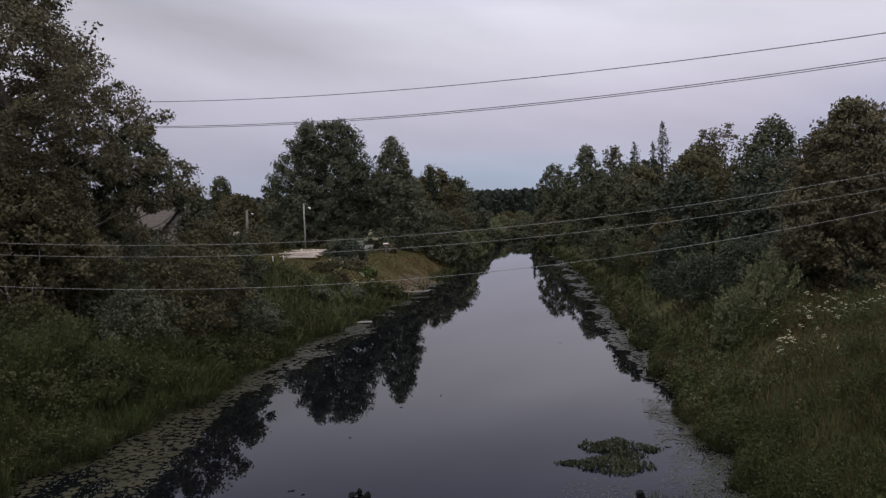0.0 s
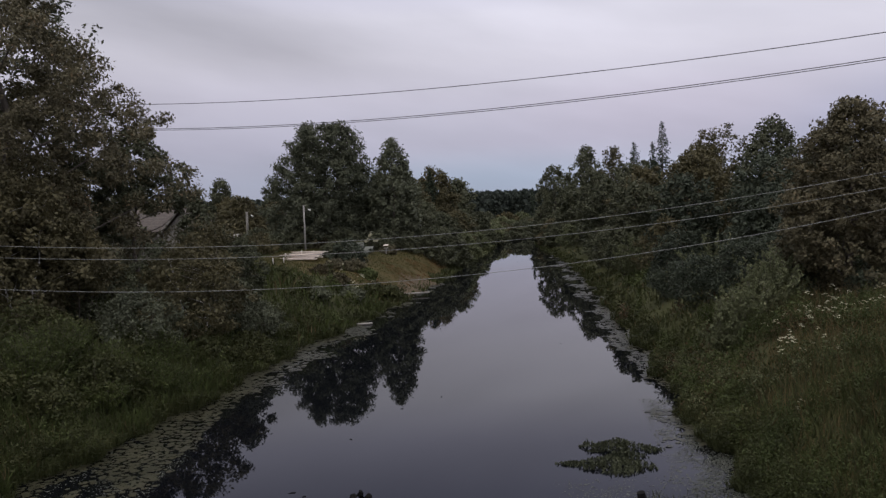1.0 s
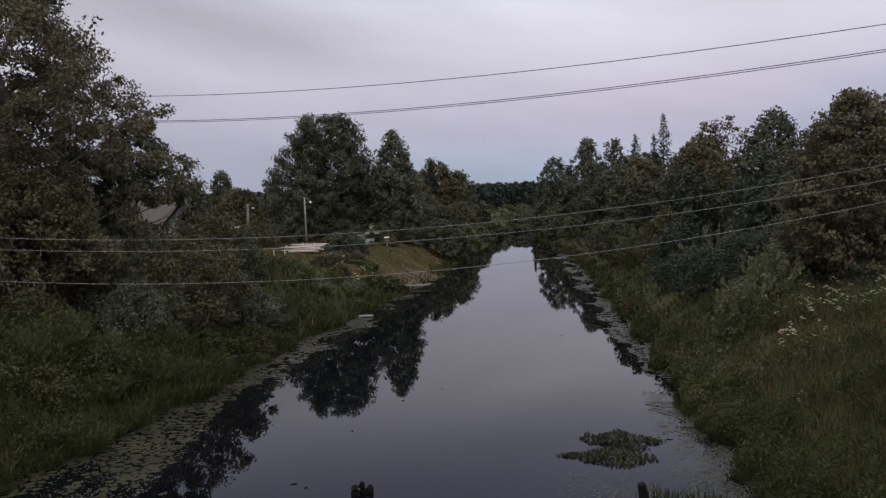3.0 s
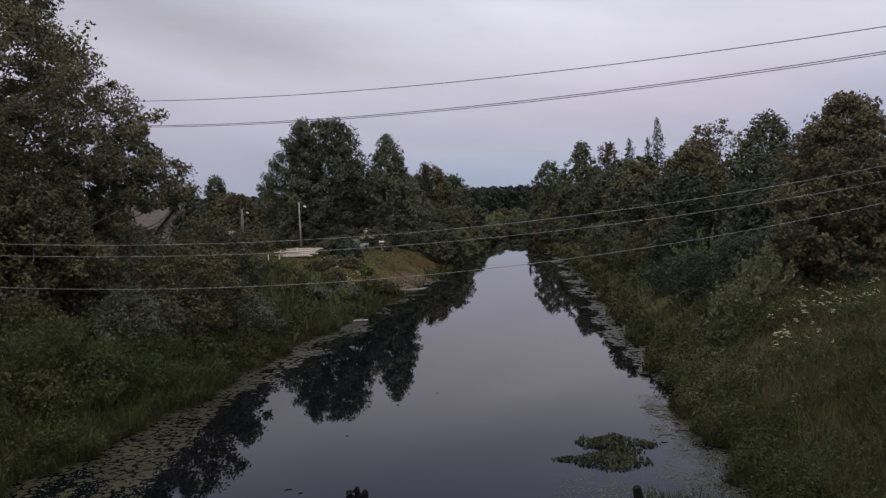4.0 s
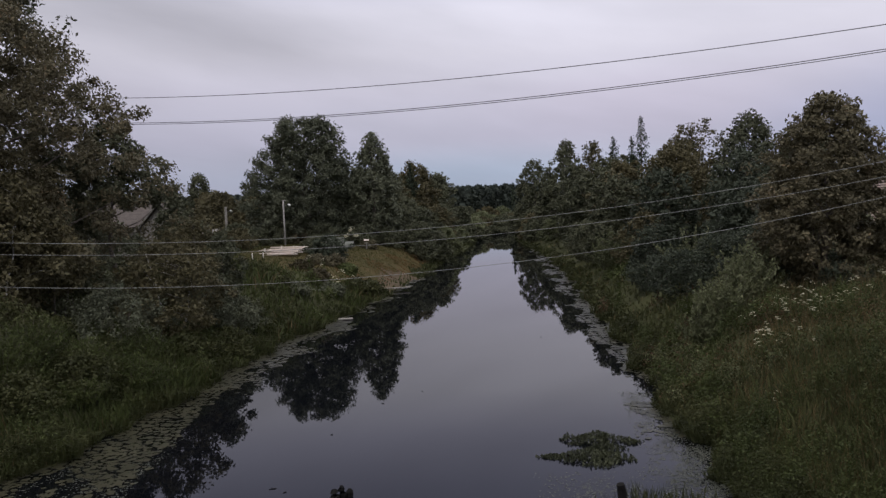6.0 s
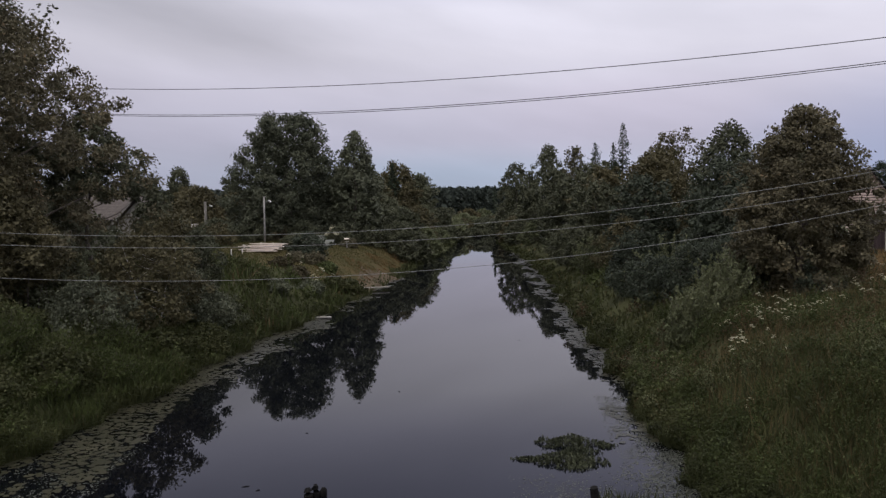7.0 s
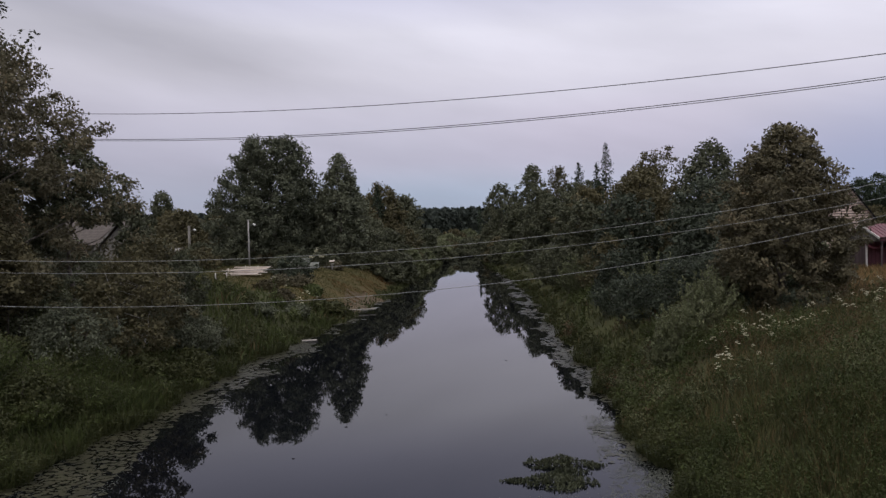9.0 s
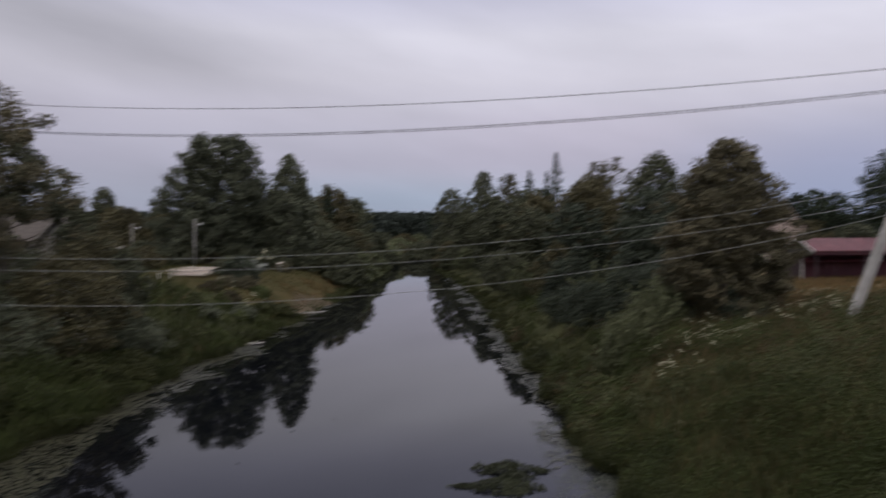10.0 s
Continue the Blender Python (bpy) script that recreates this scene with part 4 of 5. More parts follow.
def flecks(name, label, seed, n, x0, x1, y0, y1, size, taper=0.0):
    rng = np.random.default_rng(seed)
    x, y = rng.uniform(x0, x1, n), rng.uniform(y0, y1, n)
    cover = np.sin(x * 2.1 + y * 0.9) * np.sin(y * 1.7) * 0.5 + 0.35 * np.sin(x * 5.3 - y * 3.1) + rng.normal(0, 0.35, n)
    ok = (x > left_edge(y) + 0.1) & (x < right_edge(y) - 0.1) & (cover > -0.15)
    edge = np.minimum(np.minimum((x - x0 - taper * (y - y0)) / 2.2, 1), np.minimum(y - y0, y1 - y) / 5.0)
    ok &= edge > rng.uniform(0, 1, n) ** 1.5
    x, y = x[ok], y[ok]
    s = size * rng.uniform(0.4, 1.3, len(x))
    a = rng.uniform(0, 6.283, len(x))
    c = np.stack([x, y, np.full(len(x), 0.006)], -1)
    d = np.stack([np.cos(a), np.sin(a), 0 * a], -1) * s[:, None]
    e = np.stack([-np.sin(a), np.cos(a), 0 * a], -1) * s[:, None] * 0.7
    tagged(quad_mesh(name, np.stack([c - d, c - e * 0.9, c + d * 0.8, c + e], 1), M_FLECK), label, "duckweed", kind="stuff")


flecks("duckweed", "thin grey-green film of duckweed on still water", 303, 52000, 5.0, 8.9, 13.0, 29.0, 0.036, 0.17)
flecks("duckweed", "thin grey-green film of duckweed before the old piles", 308, 16000, 2.8, 8.0, 13.0, 20.6, 0.034)
flecks("duckweed", "thin grey-green film of duckweed among lily pads", 304, 7000, -12.6, -8.8, 15.0, 26.5, 0.038)


def plant_mat():
    """Two low heaps of water plants."""
    rng = np.random.default_rng(305)
    mat = thing("water_plant_mat", pose(5.0, 22.0, 0), "dark green mat of water plants floating on the river", "water plants")
    pts = []
    for cx, cy, rx, ry, n, h in ((0.45, 1.1, 0.95, 0.42, 760, 0.26), (-0.25, -0.4, 0.95, 0.62, 760, 0.20), (0.55, -0.55, 0.6, 0.55, 340, 0.14), (0.55, 0.35, 0.6, 0.35, 260, 0.12), (-1.25, -0.2, 0.5, 0.16, 150, 0.07),
                                 (1.5, 0.75, 0.32, 0.2, 110, 0.10), (-0.45, 1.35, 0.3, 0.2, 70, 0.18), (0.1, -1.15, 0.6, 0.2, 90, 0.06)):
        a, r = rng.uniform(0, 6.283, n), rng.uniform(0, 1, n) ** 0.6
        r *= 1 + 0.22 * np.sin(3 * a + cx * 5) + 0.15 * np.sin(7 * a)
        pts.append(np.stack([cx + rx * r * np.cos(a), cy + ry * r * np.sin(a), 0.01 + h * np.clip(1.1 - r, 0.1, 1) * rng.uniform(0.1, 1.3, n)], -1))
    pts = np.concatenate(pts)
    child(quad_mesh("leaves", leaf_quads(rng, pts, 0.13, np.array([[0, 0, 1.1]]), 0, 0.36), M_FLOAT), mat)


plant_mat()


def old_pile(x, y, h, r, seed, label="dark rotten stump of a timber pile in the water", top=0.55):
    rng = np.random.default_rng(seed)
    z = [-0.9, -0.2, 0.1, h * 0.7, h]
    v, f = tube([(rng.normal(0, 0.012), rng.normal(0, 0.012), q) for q in z], [r * 1.0, r, r * 1.12, r * 1.02, r * top], 9)
    ob = link_mesh("old_pile", v, f, M_PILE)
    ob.matrix_basis = pose(x, y, 0, rng.normal(0, 3), rng.normal(0, 3), rng.uniform(0, 360))
    return tagged(ob, label, "pile", "old bridge piles")


old_pile(4.93, 18.2, 0.50, 0.11, 311, "dark upright stump of an old timber pile", 0.94)
for k, (dx, h, r) in enumerate(((-0.15, 0.28, 0.12), (0.04, 0.33, 0.10), (0.22, 0.2, 0.09))):
    old_pile(-2.55 + dx, 19.35 + 0.1 * k, h, r, 312 + k)


def twig(x, y, ln, turn):
    v, f = tube([(-ln / 4, 0, 0.0), (0, 0.02, 0.004), (ln * 0.15, -0.01, 0.006), (ln / 4, 0.02, 0.0)], [0.012, 0.022, 0.018, 0.006], 5)
    ob = link_mesh("twig", v, f, M_PILE, True)
    ob.matrix_basis = pose(x, y, 0.0, 0, 0, turn)
    tagged(ob, "small dark twig floating on the still water", "twig", "floating twigs")


for x, y, ln, turn in ((-0.3, 30.3, 0.22, 80), (6.6, 41.2, 0.3, 70), (-4.6, 20.3, 0.45, 15), (-4.2, 20.0, 0.25, 40), (-1.9, 28.7, 0.25, 5), (-6.3, 21.6, 0.2, 30), (-3.5, 25.0, 0.18, 10)):
    twig(x, y, ln, turn)


def reeds(name, label, seed, n, spots, tall):
    rng = np.random.default_rng(seed)
    q = []
    for x, y, r in spots:
        k = int(n / len(spots))
        p = np.stack([x + rng.normal(0, r, k), y + rng.normal(0, r, k), np.full(k, -0.05)], -1)
        h = tall * rng.uniform(0.4, 1.1, (k, 1))
        a = rng.uniform(0, 6.283, k)
        s = np.stack([np.cos(a), np.sin(a), 0 * a], -1) * 0.012
        b = np.concatenate([rng.normal(0, 0.2, (k, 2)), np.ones((k, 1))], 1) * h
        q.append(np.stack([p - s, p + s, p + b * 0.6 + s, p + b, p + b * 0.6 - s], 1))
    tagged(quad_mesh(name, np.concatenate(q), M_GRASS), label, "reeds", kind="stuff")


reeds("reeds", "thin reeds standing in shallow water by the stump", 320, 260, [(5.35, 18.3, 0.22), (5.8, 18.0, 0.25), (6.6, 18.0, 0.3), (4.2, 17.6, 0.25)], 0.5)


def sedge(name, label, seed, n, left, tall):
    """A fringe of grass hanging over the water's edge."""
    rng = np.random.default_rng(seed)
    y = 1 / rng.uniform(1 / 150, 1 / 12, n)
    s = rng.uniform(-0.15, 1.3, n)
    if left:
        bare = (y > 63.5) & (y < 77.5) & (rng.uniform(0, 1, n) < 0.88)
        y, s, n = y[~bare], s[~bare], int((~bare).sum())
    x = left_edge(y) - s if left else right_edge(y) + s
    z = np.maximum(land(x, y), -0.02)
    h = tall * rng.uniform(0.4, 1.1, n) * (0.8 + 0.35 * np.sin(y * 1.1 + seed))
    w = 0.02 * np.maximum(1, y / 22)
    a = rng.uniform(0, 6.283, n)
    side = np.stack([np.cos(a), np.sin(a), 0 * a], -1) * w[:, None]
    over = np.stack([np.full(n, 0.32 if left else -0.28) + rng.normal(0, 0.3, n), rng.normal(0, 0.3, n), 0 * a], -1) * h[:, None]
    up = np.stack([0 * h, 0 * h, h], -1)
    base = np.stack([x, y, z - 0.05], -1)
    mid, top = base + over * 0.35 + up * 0.72, base + over + up * 0.72
    tagged(quad_mesh(name, np.stack([base, mid + side, top, mid - side], 1), M_GRASS), label, "sedge", kind="stuff")


sedge("sedge", "dark sedge hanging over the edge of the water", 321, 22000, True, 0.8)
sedge("sedge", "dark sedge hanging over the edge of the water", 322, 24000, False, 0.62)


# ---- white umbels in the meadow ----
def umbel(m, seed, tall):
    rng = np.random.default_rng(seed)
    plant = thing("umbel_flower", m, "tall white-flowered umbel weed in the grass", "flower", "white umbel flowers")
    bars, heads = [([(0, 0, 0), (0.02, 0.01, tall * 0.6), (0.03, 0, tall)], [0.012, 0.01, 0.006], 5)], []
    for k in range(4):
        a = k * 1.6 + rng.uniform(0, 1)
        e = np.array([0.03 + 0.14 * math.cos(a) * (k > 0), 0.14 * math.sin(a) * (k > 0), tall + 0.04 - 0.05 * k])
        bars.append(([(0.02, 0.01, tall * 0.72), tuple(e)], [0.006, 0.004], 4))
        n = 22 if k == 0 else 14
        b, r = rng.uniform(0, 6.283, n), (0.085 if k == 0 else 0.06) * rng.uniform(0, 1, n) ** 0.5
        heads.append(e + np.stack([r * np.cos(b), r * np.sin(b), 0.02 - r * r * 2], -1))
    child(tubes("stem", bars, M_WEED), plant)
    for h in heads:
        child(quad_mesh("flower_head", leaf_quads(rng, h, 0.045, np.array([[0, 0, 0.2]]), 0, 0.9), M_FLOWER), plant)
    p = np.stack([rng.normal(0, 0.12, 40), rng.normal(0, 0.12, 40), rng.uniform(0.1, tall * 0.8, 40)], -1)
    child(quad_mesh("leaves", leaf_quads(rng, p, 0.14, None, 0, 0.4), M_WEED), plant)
    return plant


rng = np.random.default_rng(330)
first = umbel(spot(12.0, 25.4), 331, 0.95)
second = umbel(spot(12.2, 25.2), 332, 0.8)
spots = [(13.2, 28.1), (13.55, 28.9), (13.9, 28.6), (13.75, 27.5), (14.0, 27.3), (12.0, 24.4), (12.05, 24.2), (14.2, 29.6), (14.5, 30.1), (14.1, 30.2), (14.7, 29.5),
         (15.0, 28.7), (15.3, 30.0), (14.3, 26.9), (15.9, 28.8), (16.4, 29.9), (17.0, 30.4), (17.5, 29.8), (18.2, 31.0), (18.8, 30.6), (13.9, 25.2), (16.2, 24.0)]
for k, (x, y) in enumerate(spots):
    s = rng.uniform(0.5, 0.8)
    copy_thing((first, second)[k % 2], spot(x * 0.89, y * 0.89, rng.uniform(0, 360)) @ Matrix.Scale(s, 4))
for k in range(44):
    x = rng.uniform(13.0, 22.0)
    y = 28.2 + 0.14 * (x - 13) + rng.normal(0, 0.9)
    copy_thing((first, second)[k % 2], spot(x, y, rng.uniform(0, 360)) @ Matrix.Scale(rng.uniform(0.65, 0.95), 4))
for k in range(70):
    y = rng.uniform(27, 46)
    x = rng.uniform(0.52, 0.85) * y + rng.normal(0, 0.8)
    if math.hypot(x - 19.9, y - 34.0) > 2.6:
        copy_thing((first, second)[k % 2], spot(x, y, rng.uniform(0, 360)) @ Matrix.Scale(rng.uniform(0.45, 0.85), 4))
for x, y in ((-7.35, 58.5), (-7.1, 58.0), (-7.8, 59.0), (-6.9, 61.0), (-8.6, 60.0), (-9.8, 61.5), (-6.2, 62.0), (-7.0, 60.2), (-8.9, 63.5)):
    copy_thing(first, spot(x, y, rng.uniform(0, 360)) @ Matrix.Scale(rng.uniform(0.9, 1.5), 4))


# ---- poles ----
def insulator(parent, x, y, z):
    v, f = tube([(x, y, z), (x, y, z + 0.05), (x, y, z + 0.06), (x, y, z + 0.15), (x, y, z + 0.17)], [0.02, 0.02, 0.05, 0.045, 0.02], 8)
    return child(link_mesh("insulator", v, f, M_CERAMIC, True), parent)


def concrete_pole(m, height, label, strut=None, arms=()):
    pole = thing("utility_pole", m, label, "utility pole", "utility poles")
    bm = box(bmesh.new(), -0.14, -0.12, -0.6, 0.14, 0.12, height, 0.02)
    for v in bm.verts:
        if v.co.z > 1:
            v.co.x *= 0.72
            v.co.y *= 0.72
    part("shaft", bm, M_CONCRETE, pole)
    if strut:
        a, b = Vector(strut[0]), Vector(strut[1])
        bm = box(bmesh.new(), -0.17, -0.15, -0.5, 0.17, 0.15, (b - a).length, 0.03)
        bm.transform(Matrix.Translation(a) @ (b - a).to_track_quat("Z", "Y").to_matrix().to_4x4())
        part("strut", bm, M_CONCRETE, pole, "leaning pale concrete strut")
    for z, half in arms:
        part("crossarm", box(bmesh.new(), -half, 0.10, z - 0.05, half, 0.17, z + 0.05, 0.008), M_PILE, pole)
        for x in (-half * 0.85, half * 0.85):
            insulator(pole, x, 0.13, z + 0.05)
    return pole


gz = float(land(24.2, 26.9))
concrete_pole(pose(24.2, 26.9, gz), 14.95 - gz, "tall pale concrete utility pole with a leaning strut", ((-3.40, 0.0, float(land(20.8, 26.9)) - gz), (-0.1, 0.0, 7.5)),
              ((13.75 - gz, 0.55), (10.05 - gz, 0.6), (9.35 - gz, 0.6), (8.85 - gz, 0.5)))
gz = float(land(-23.4, 50.7))
concrete_pole(pose(-23.4, 50.7, gz), 16.3 - gz, "tall pale concrete utility pole behind the alders", None, ((14.4 - gz, 0.5),))
gz = float(land(-30.2, 29.2))
concrete_pole(pose(-30.2, 29.2, gz), 9.2 - gz, "short concrete telephone pole on the bank", None, ((8.4 - gz, 0.5), (7.8 - gz, 0.5), (6.8 - gz, 0.5)))


def lamp_pole(m, height, label, wood=False):
    pole = thing("lamp_pole", m, label, "lamp pole")
    mat = M_GREYWOOD if wood else M_CONCRETE
    v, f = tube([(0, 0, -0.3), (0, 0, height * 0.5), (0, 0, height)], [0.19, 0.17, 0.14] if wood else [0.105, 0.095, 0.085], 8)
    child(link_mesh("post", v, f, mat, True), pole)
    v, f = tube([(0, 0, height - 0.75), (0.3, -0.05, height - 0.55), (0.62, -0.1, height - 0.5)], [0.025, 0.025, 0.022], 6)
    child(link_mesh("bracket", v, f, M_WIRE_PALE, True), pole)
    v, f = tube([(0.5, -0.08, height - 0.46), (0.6, -0.1, height - 0.44), (0.72, -0.12, height - 0.5), (0.76, -0.12, height - 0.62)], [0.03, 0.08, 0.12, 0.14], 9)
    child(link_mesh("lamp_head", v, f, M_WHITE, True), pole, "pale metal lamp head")
    part("cap", box(bmesh.new(), -0.18, -0.04, height - 0.02, 0.30, 0.04, height + 0.05, 0.01), mat, pole)
    return pole


lamp_pole(spot(-16.14, 84.4), 5.25, "pale concrete lamp pole in the garden")
gz = float(land(-25.7, 95.0))
lamp_pole(pose(-25.7, 95.0, gz, 0, 0, 20), 8.55 - gz, "weathered wooden pole with a white lamp", True)


# ---- houses ----
def gable_prism(x0, x1, y0, y1, z0, eave, ridge):
    """Walls with two gables, the ridge along x."""
    bm = bmesh.new()
    ym = (y0 + y1) / 2
    ring = lambda x: [bm.verts.new(p) for p in ((x, y0, z0), (x, y1, z0), (x, y1, eave), (x, ym, ridge), (x, y0, eave))]
    a, b = ring(x0), ring(x1)
    bm.faces.new(a[::-1])
    bm.faces.new(b)
    for i in range(5):
        bm.faces.new((a[i], a[(i + 1) % 5], b[(i + 1) % 5], b[i]))
    bmesh.ops.recalc_face_normals(bm, faces=bm.faces)
    return bm


def roof_slab(x0, x1, ya, za, yb, zb, thick=0.09, ribs=0):
    """A sloping slab from the eave (ya, za) to the ridge (yb, zb), with standing ribs."""
    bm = bmesh.new()
    a, b = Vector((0, ya, za)), Vector((0, yb, zb))
    nrm = Vector((1, 0, 0)).cross(b - a).normalized()
    if nrm.z < 0:
        nrm = -nrm
    def slab(xa, xb, t0, t1):
        vs = [bm.verts.new(Vector((x, 0, 0)) + p + nrm * t) for t in (t0, t1) for x, p in ((xa, a), (xb, a), (xb, b), (xa, b))]
        for f in ((0, 3, 2, 1), (4, 5, 6, 7), (0, 1, 5, 4), (1, 2, 6, 5), (2, 3, 7, 6), (3, 0, 4, 7)):
            bm.faces.new([vs[i] for i in f])
    slab(x0, x1, 0, thick)
    for k in range(ribs):
        x = x0 + (x1 - x0) * (k + 0.5) / ribs
        slab(x - 0.02, x + 0.02, thick + 0.001, thick + 0.035)
    bmesh.ops.recalc_face_normals(bm, faces=bm.faces)
    return bm


def barn():
    gz = 3.2
    b = thing("barn", pose(40.9, 0, 0), "low dark red wooden barn with a red metal roof and porch", "barn")
    part("wall", gable_prism(0.25, 15.0, 59.3, 61.6, gz - 0.4, 5.7, 6.75), M_DARKWALL, b)
    # upright boards on the gable end and the front
    for k in range(9):
        y = 59.35 + k * 0.25
        part("board", box(bmesh.new(), 0.20, y, gz - 0.2, 0.245, y + 0.23, 5.68 + 0.9 * (1 - abs(k - 4) / 4.5) * 0.9, 0.004), M_DARKWALL, b)
    for k in range(44):
        x = 0.4 + k * 0.33
        part("board", box(bmesh.new(), x, 59.22, gz - 0.2, x + 0.31, 59.27, 5.6, 0.004), M_REDWALL, b)
    for x in (2.2, 6.4):
        d = part("door", box(bmesh.new(), x, 59.12, gz - 0.1, x + 2.6, 59.19, 5.15, 0.008), M_REDWALL, b, "dark red double door of upright boards")
        part("door_trim", box(bmesh.new(), x + 1.27, 59.07, gz - 0.1, x + 1.33, 59.115, 5.15), M_DARKWALL, d)
    part("corner_post", box(bmesh.new(), 0.14, 59.10, gz - 0.3, 0.26, 59.215, 5.7, 0.01), M_WHITE, b, "pale painted corner board")
    for x in (0.2, 4.9, 9.8, 14.7):
        part("porch_post", box(bmesh.new(), x, 57.25, gz - 0.3, x + 0.12, 57.37, 5.95, 0.01), M_DARKWALL, b)
    part("fascia", box(bmesh.new(), 0.0, 57.12, 5.72, 15.4, 57.20, 5.95, 0.008), M_REDROOF, b, "red metal fascia strip under the eave")
    part("roof_front", roof_slab(-0.25, 15.5, 56.9, 6.0, 59.3, 7.08, 0.08, 40), M_REDROOF, b)
    part("roof_back", roof_slab(-0.25, 15.5, 62.0, 5.6, 59.3, 7.08, 0.08, 40), M_REDROOF, b)
    part("awning", roof_slab(0.1, 15.2, 58.2, 5.05, 59.2, 5.35, 0.05, 30), M_REDROOF, b, "narrow red metal awning over the doors")
    part("bargeboard", roof_slab(-0.32, -0.26, 56.88, 5.92, 59.3, 7.05, 0.16), M_WHITE, b, "pale painted bargeboard")
    part("bargeboard", roof_slab(-0.32, -0.26, 62.0, 5.5, 59.3, 7.05, 0.16), M_WHITE, b, "pale painted bargeboard")
    part("gable_panel", gable_prism(0.02, 0.18, 57.3, 61.6, 5.72, 5.8, 6.85), M_GREYWOOD, b, "weathered grey boards in the gable")


barn()


def gable_house():
    # the ridge runs away from the river; local x along the ridge
    gz = float(land(57, 88))
    h = thing("gabled_house", pose(56.6, 84.8, 0, 0, 0, 62), "steep gabled house with pale peach boards behind the barn", "house")
    part("wall", gable_prism(0.05, 8.0, -2.5, 2.5, gz - 0.3, 7.9, 11.5), M_DARKWALL, h)
    z = gz
    while z < 11.15:
        w = 2.5 if z < 7.8 else 2.5 * (11.45 - z) / 3.65
        part("board", box(bmesh.new(), -0.06, -w, z, 0.04, w, z + 0.22, 0.012), M_PALEWALL, h)
        z += 0.31
    for s in (-1, 1):
        part("roof", roof_slab(-0.45, 8.4, s * 2.85, 7.4, 0, 11.55, 0.12, 14), M_DARKWALL, h, "dark steep roof")
        part("bargeboard", roof_slab(-0.53, -0.46, s * 2.85, 7.32, 0, 11.5, 0.2), M_PILE, h, "dark bargeboard along the gable")


gable_house()


def slate_house():
    gz = 3.3
    h = thing("farmhouse", pose(-28.4, 70.0, 0), "old timber farmhouse with a grey slate roof among trees", "house")
    part("wall", gable_prism(-4.0, 4.0, 0.5, 6.0, gz - 0.3, 6.8, 8.75), M_GREYWOOD, h)
    part("roof", roof_slab(-4.4, 4.3, -0.1, 6.75, 3.25, 9.0, 0.1, 0), M_SLATE, h, "grey slate roof slope")
    part("roof", roof_slab(-4.4, 4.3, 6.6, 6.75, 3.25, 9.0, 0.1, 0), M_SLATE, h, "grey slate roof slope")
    for k in range(9):
        part("slate_row", box(bmesh.new(), -4.4, -0.02, -0.012, 4.3, 0.0, 0.012), M_SLATE, h).matrix_basis = pose(0, -0.1 + 0.355 * k, 6.86 + 0.238 * k, 0, 0, 0)
    w = part("wing", gable_prism(0, 4.0, -1.7, 1.7, gz - 0.3, 6.6, 8.5), M_GREYWOOD, h)
    w.matrix_basis = pose(3.4, -1.2, 0, 0, 0, 90)
    for s in (-1, 1):
        part("wing_roof", roof_slab(-0.3, 4.2, s * 2.0, 6.45, 0, 8.75, 0.1), M_SLATE, h).matrix_basis = pose(3.4, -1.2, 0, 0, 0, 90)
        part("bargeboard", roof_slab(-0.38, -0.31, s * 2.05, 6.35, 0, 8.72, 0.18), M_GREYWOOD, h, "pale bare bargeboard").matrix_basis = pose(3.4, -1.2, 0, 0, 0, 90)
    for x in (-2.6, 0.4):
        win = part("window", box(bmesh.new(), x, 0.40, 4.6, x + 0.9, 0.46, 5.8), M_WHITE, h, "white painted window")
        part("pane", box(bmesh.new(), x + 0.08, 0.37, 4.68, x + 0.82, 0.395, 5.72), M_GLASS, win)


slate_house()


def shed(m, label):
    s = thing("garden_shed", m, label, "shed")
    part("wall", gable_prism(-0.9, 0.9, -0.8, 0.8, -0.2, 1.7, 2.1), M_PILE, s)
    part("roof", roof_slab(-1.1, 1.1, -1.0, 1.68, 0, 2.2, 0.05), M_GREYWOOD, s, "pale grey sheet roof slope")
    part("roof", roof_slab(-1.1, 1.1, 1.0, 1.68, 0, 2.2, 0.05), M_SLATE, s)
    part("door", box(bmesh.new(), -0.35, -0.86, -0.1, 0.35, -0.81, 1.55), M_GREYWOOD, s)


shed(spot(-25.4, 88.0, -30), "small garden shed with a pale sheet roof")
shed(spot(-46.0, 72.0, 10) @ Matrix.Scale(1.9, 4), "small white-roofed outbuilding behind the alders")


# ---- things in the garden ----
def board_pile():
    rng = np.random.default_rng(350)
    pile = thing("board_pile", spot(-13.9, 71.4, -8, 0.0), "loose pile of pale sawn boards on the grass", "boards")
    for k in range(24):
        ln = rng.uniform(2.0, 3.6) + 0.07 * (k % 12)
        b = part("board", box(bmesh.new(), -ln, -0.11, 0, 0, 0.11, 0.035, 0.004), M_SAND, pile)
        b.matrix_basis = pose(1.7 + rng.normal(0, 0.3), -1.9 + (k % 12) * 0.33, 0.05 + 0.045 * (k % 12) + 0.04 * (k // 12), rng.normal(0, 1.2), rng.normal(0, 0.8), rng.normal(-10 + (k % 12), 4))


board_pile()


def stake(x, y, h):
    v, f = tube([(0, 0, -0.2), (0, 0, h * 0.9), (0, 0, h)], [0.055, 0.05, 0.03], 7)
    ob = link_mesh("stake", v, f, M_WHITE, True)
    ob.matrix_basis = spot(x, y)
    tagged(ob, "short white-painted wooden stake in the grass", "stake", "white stakes")


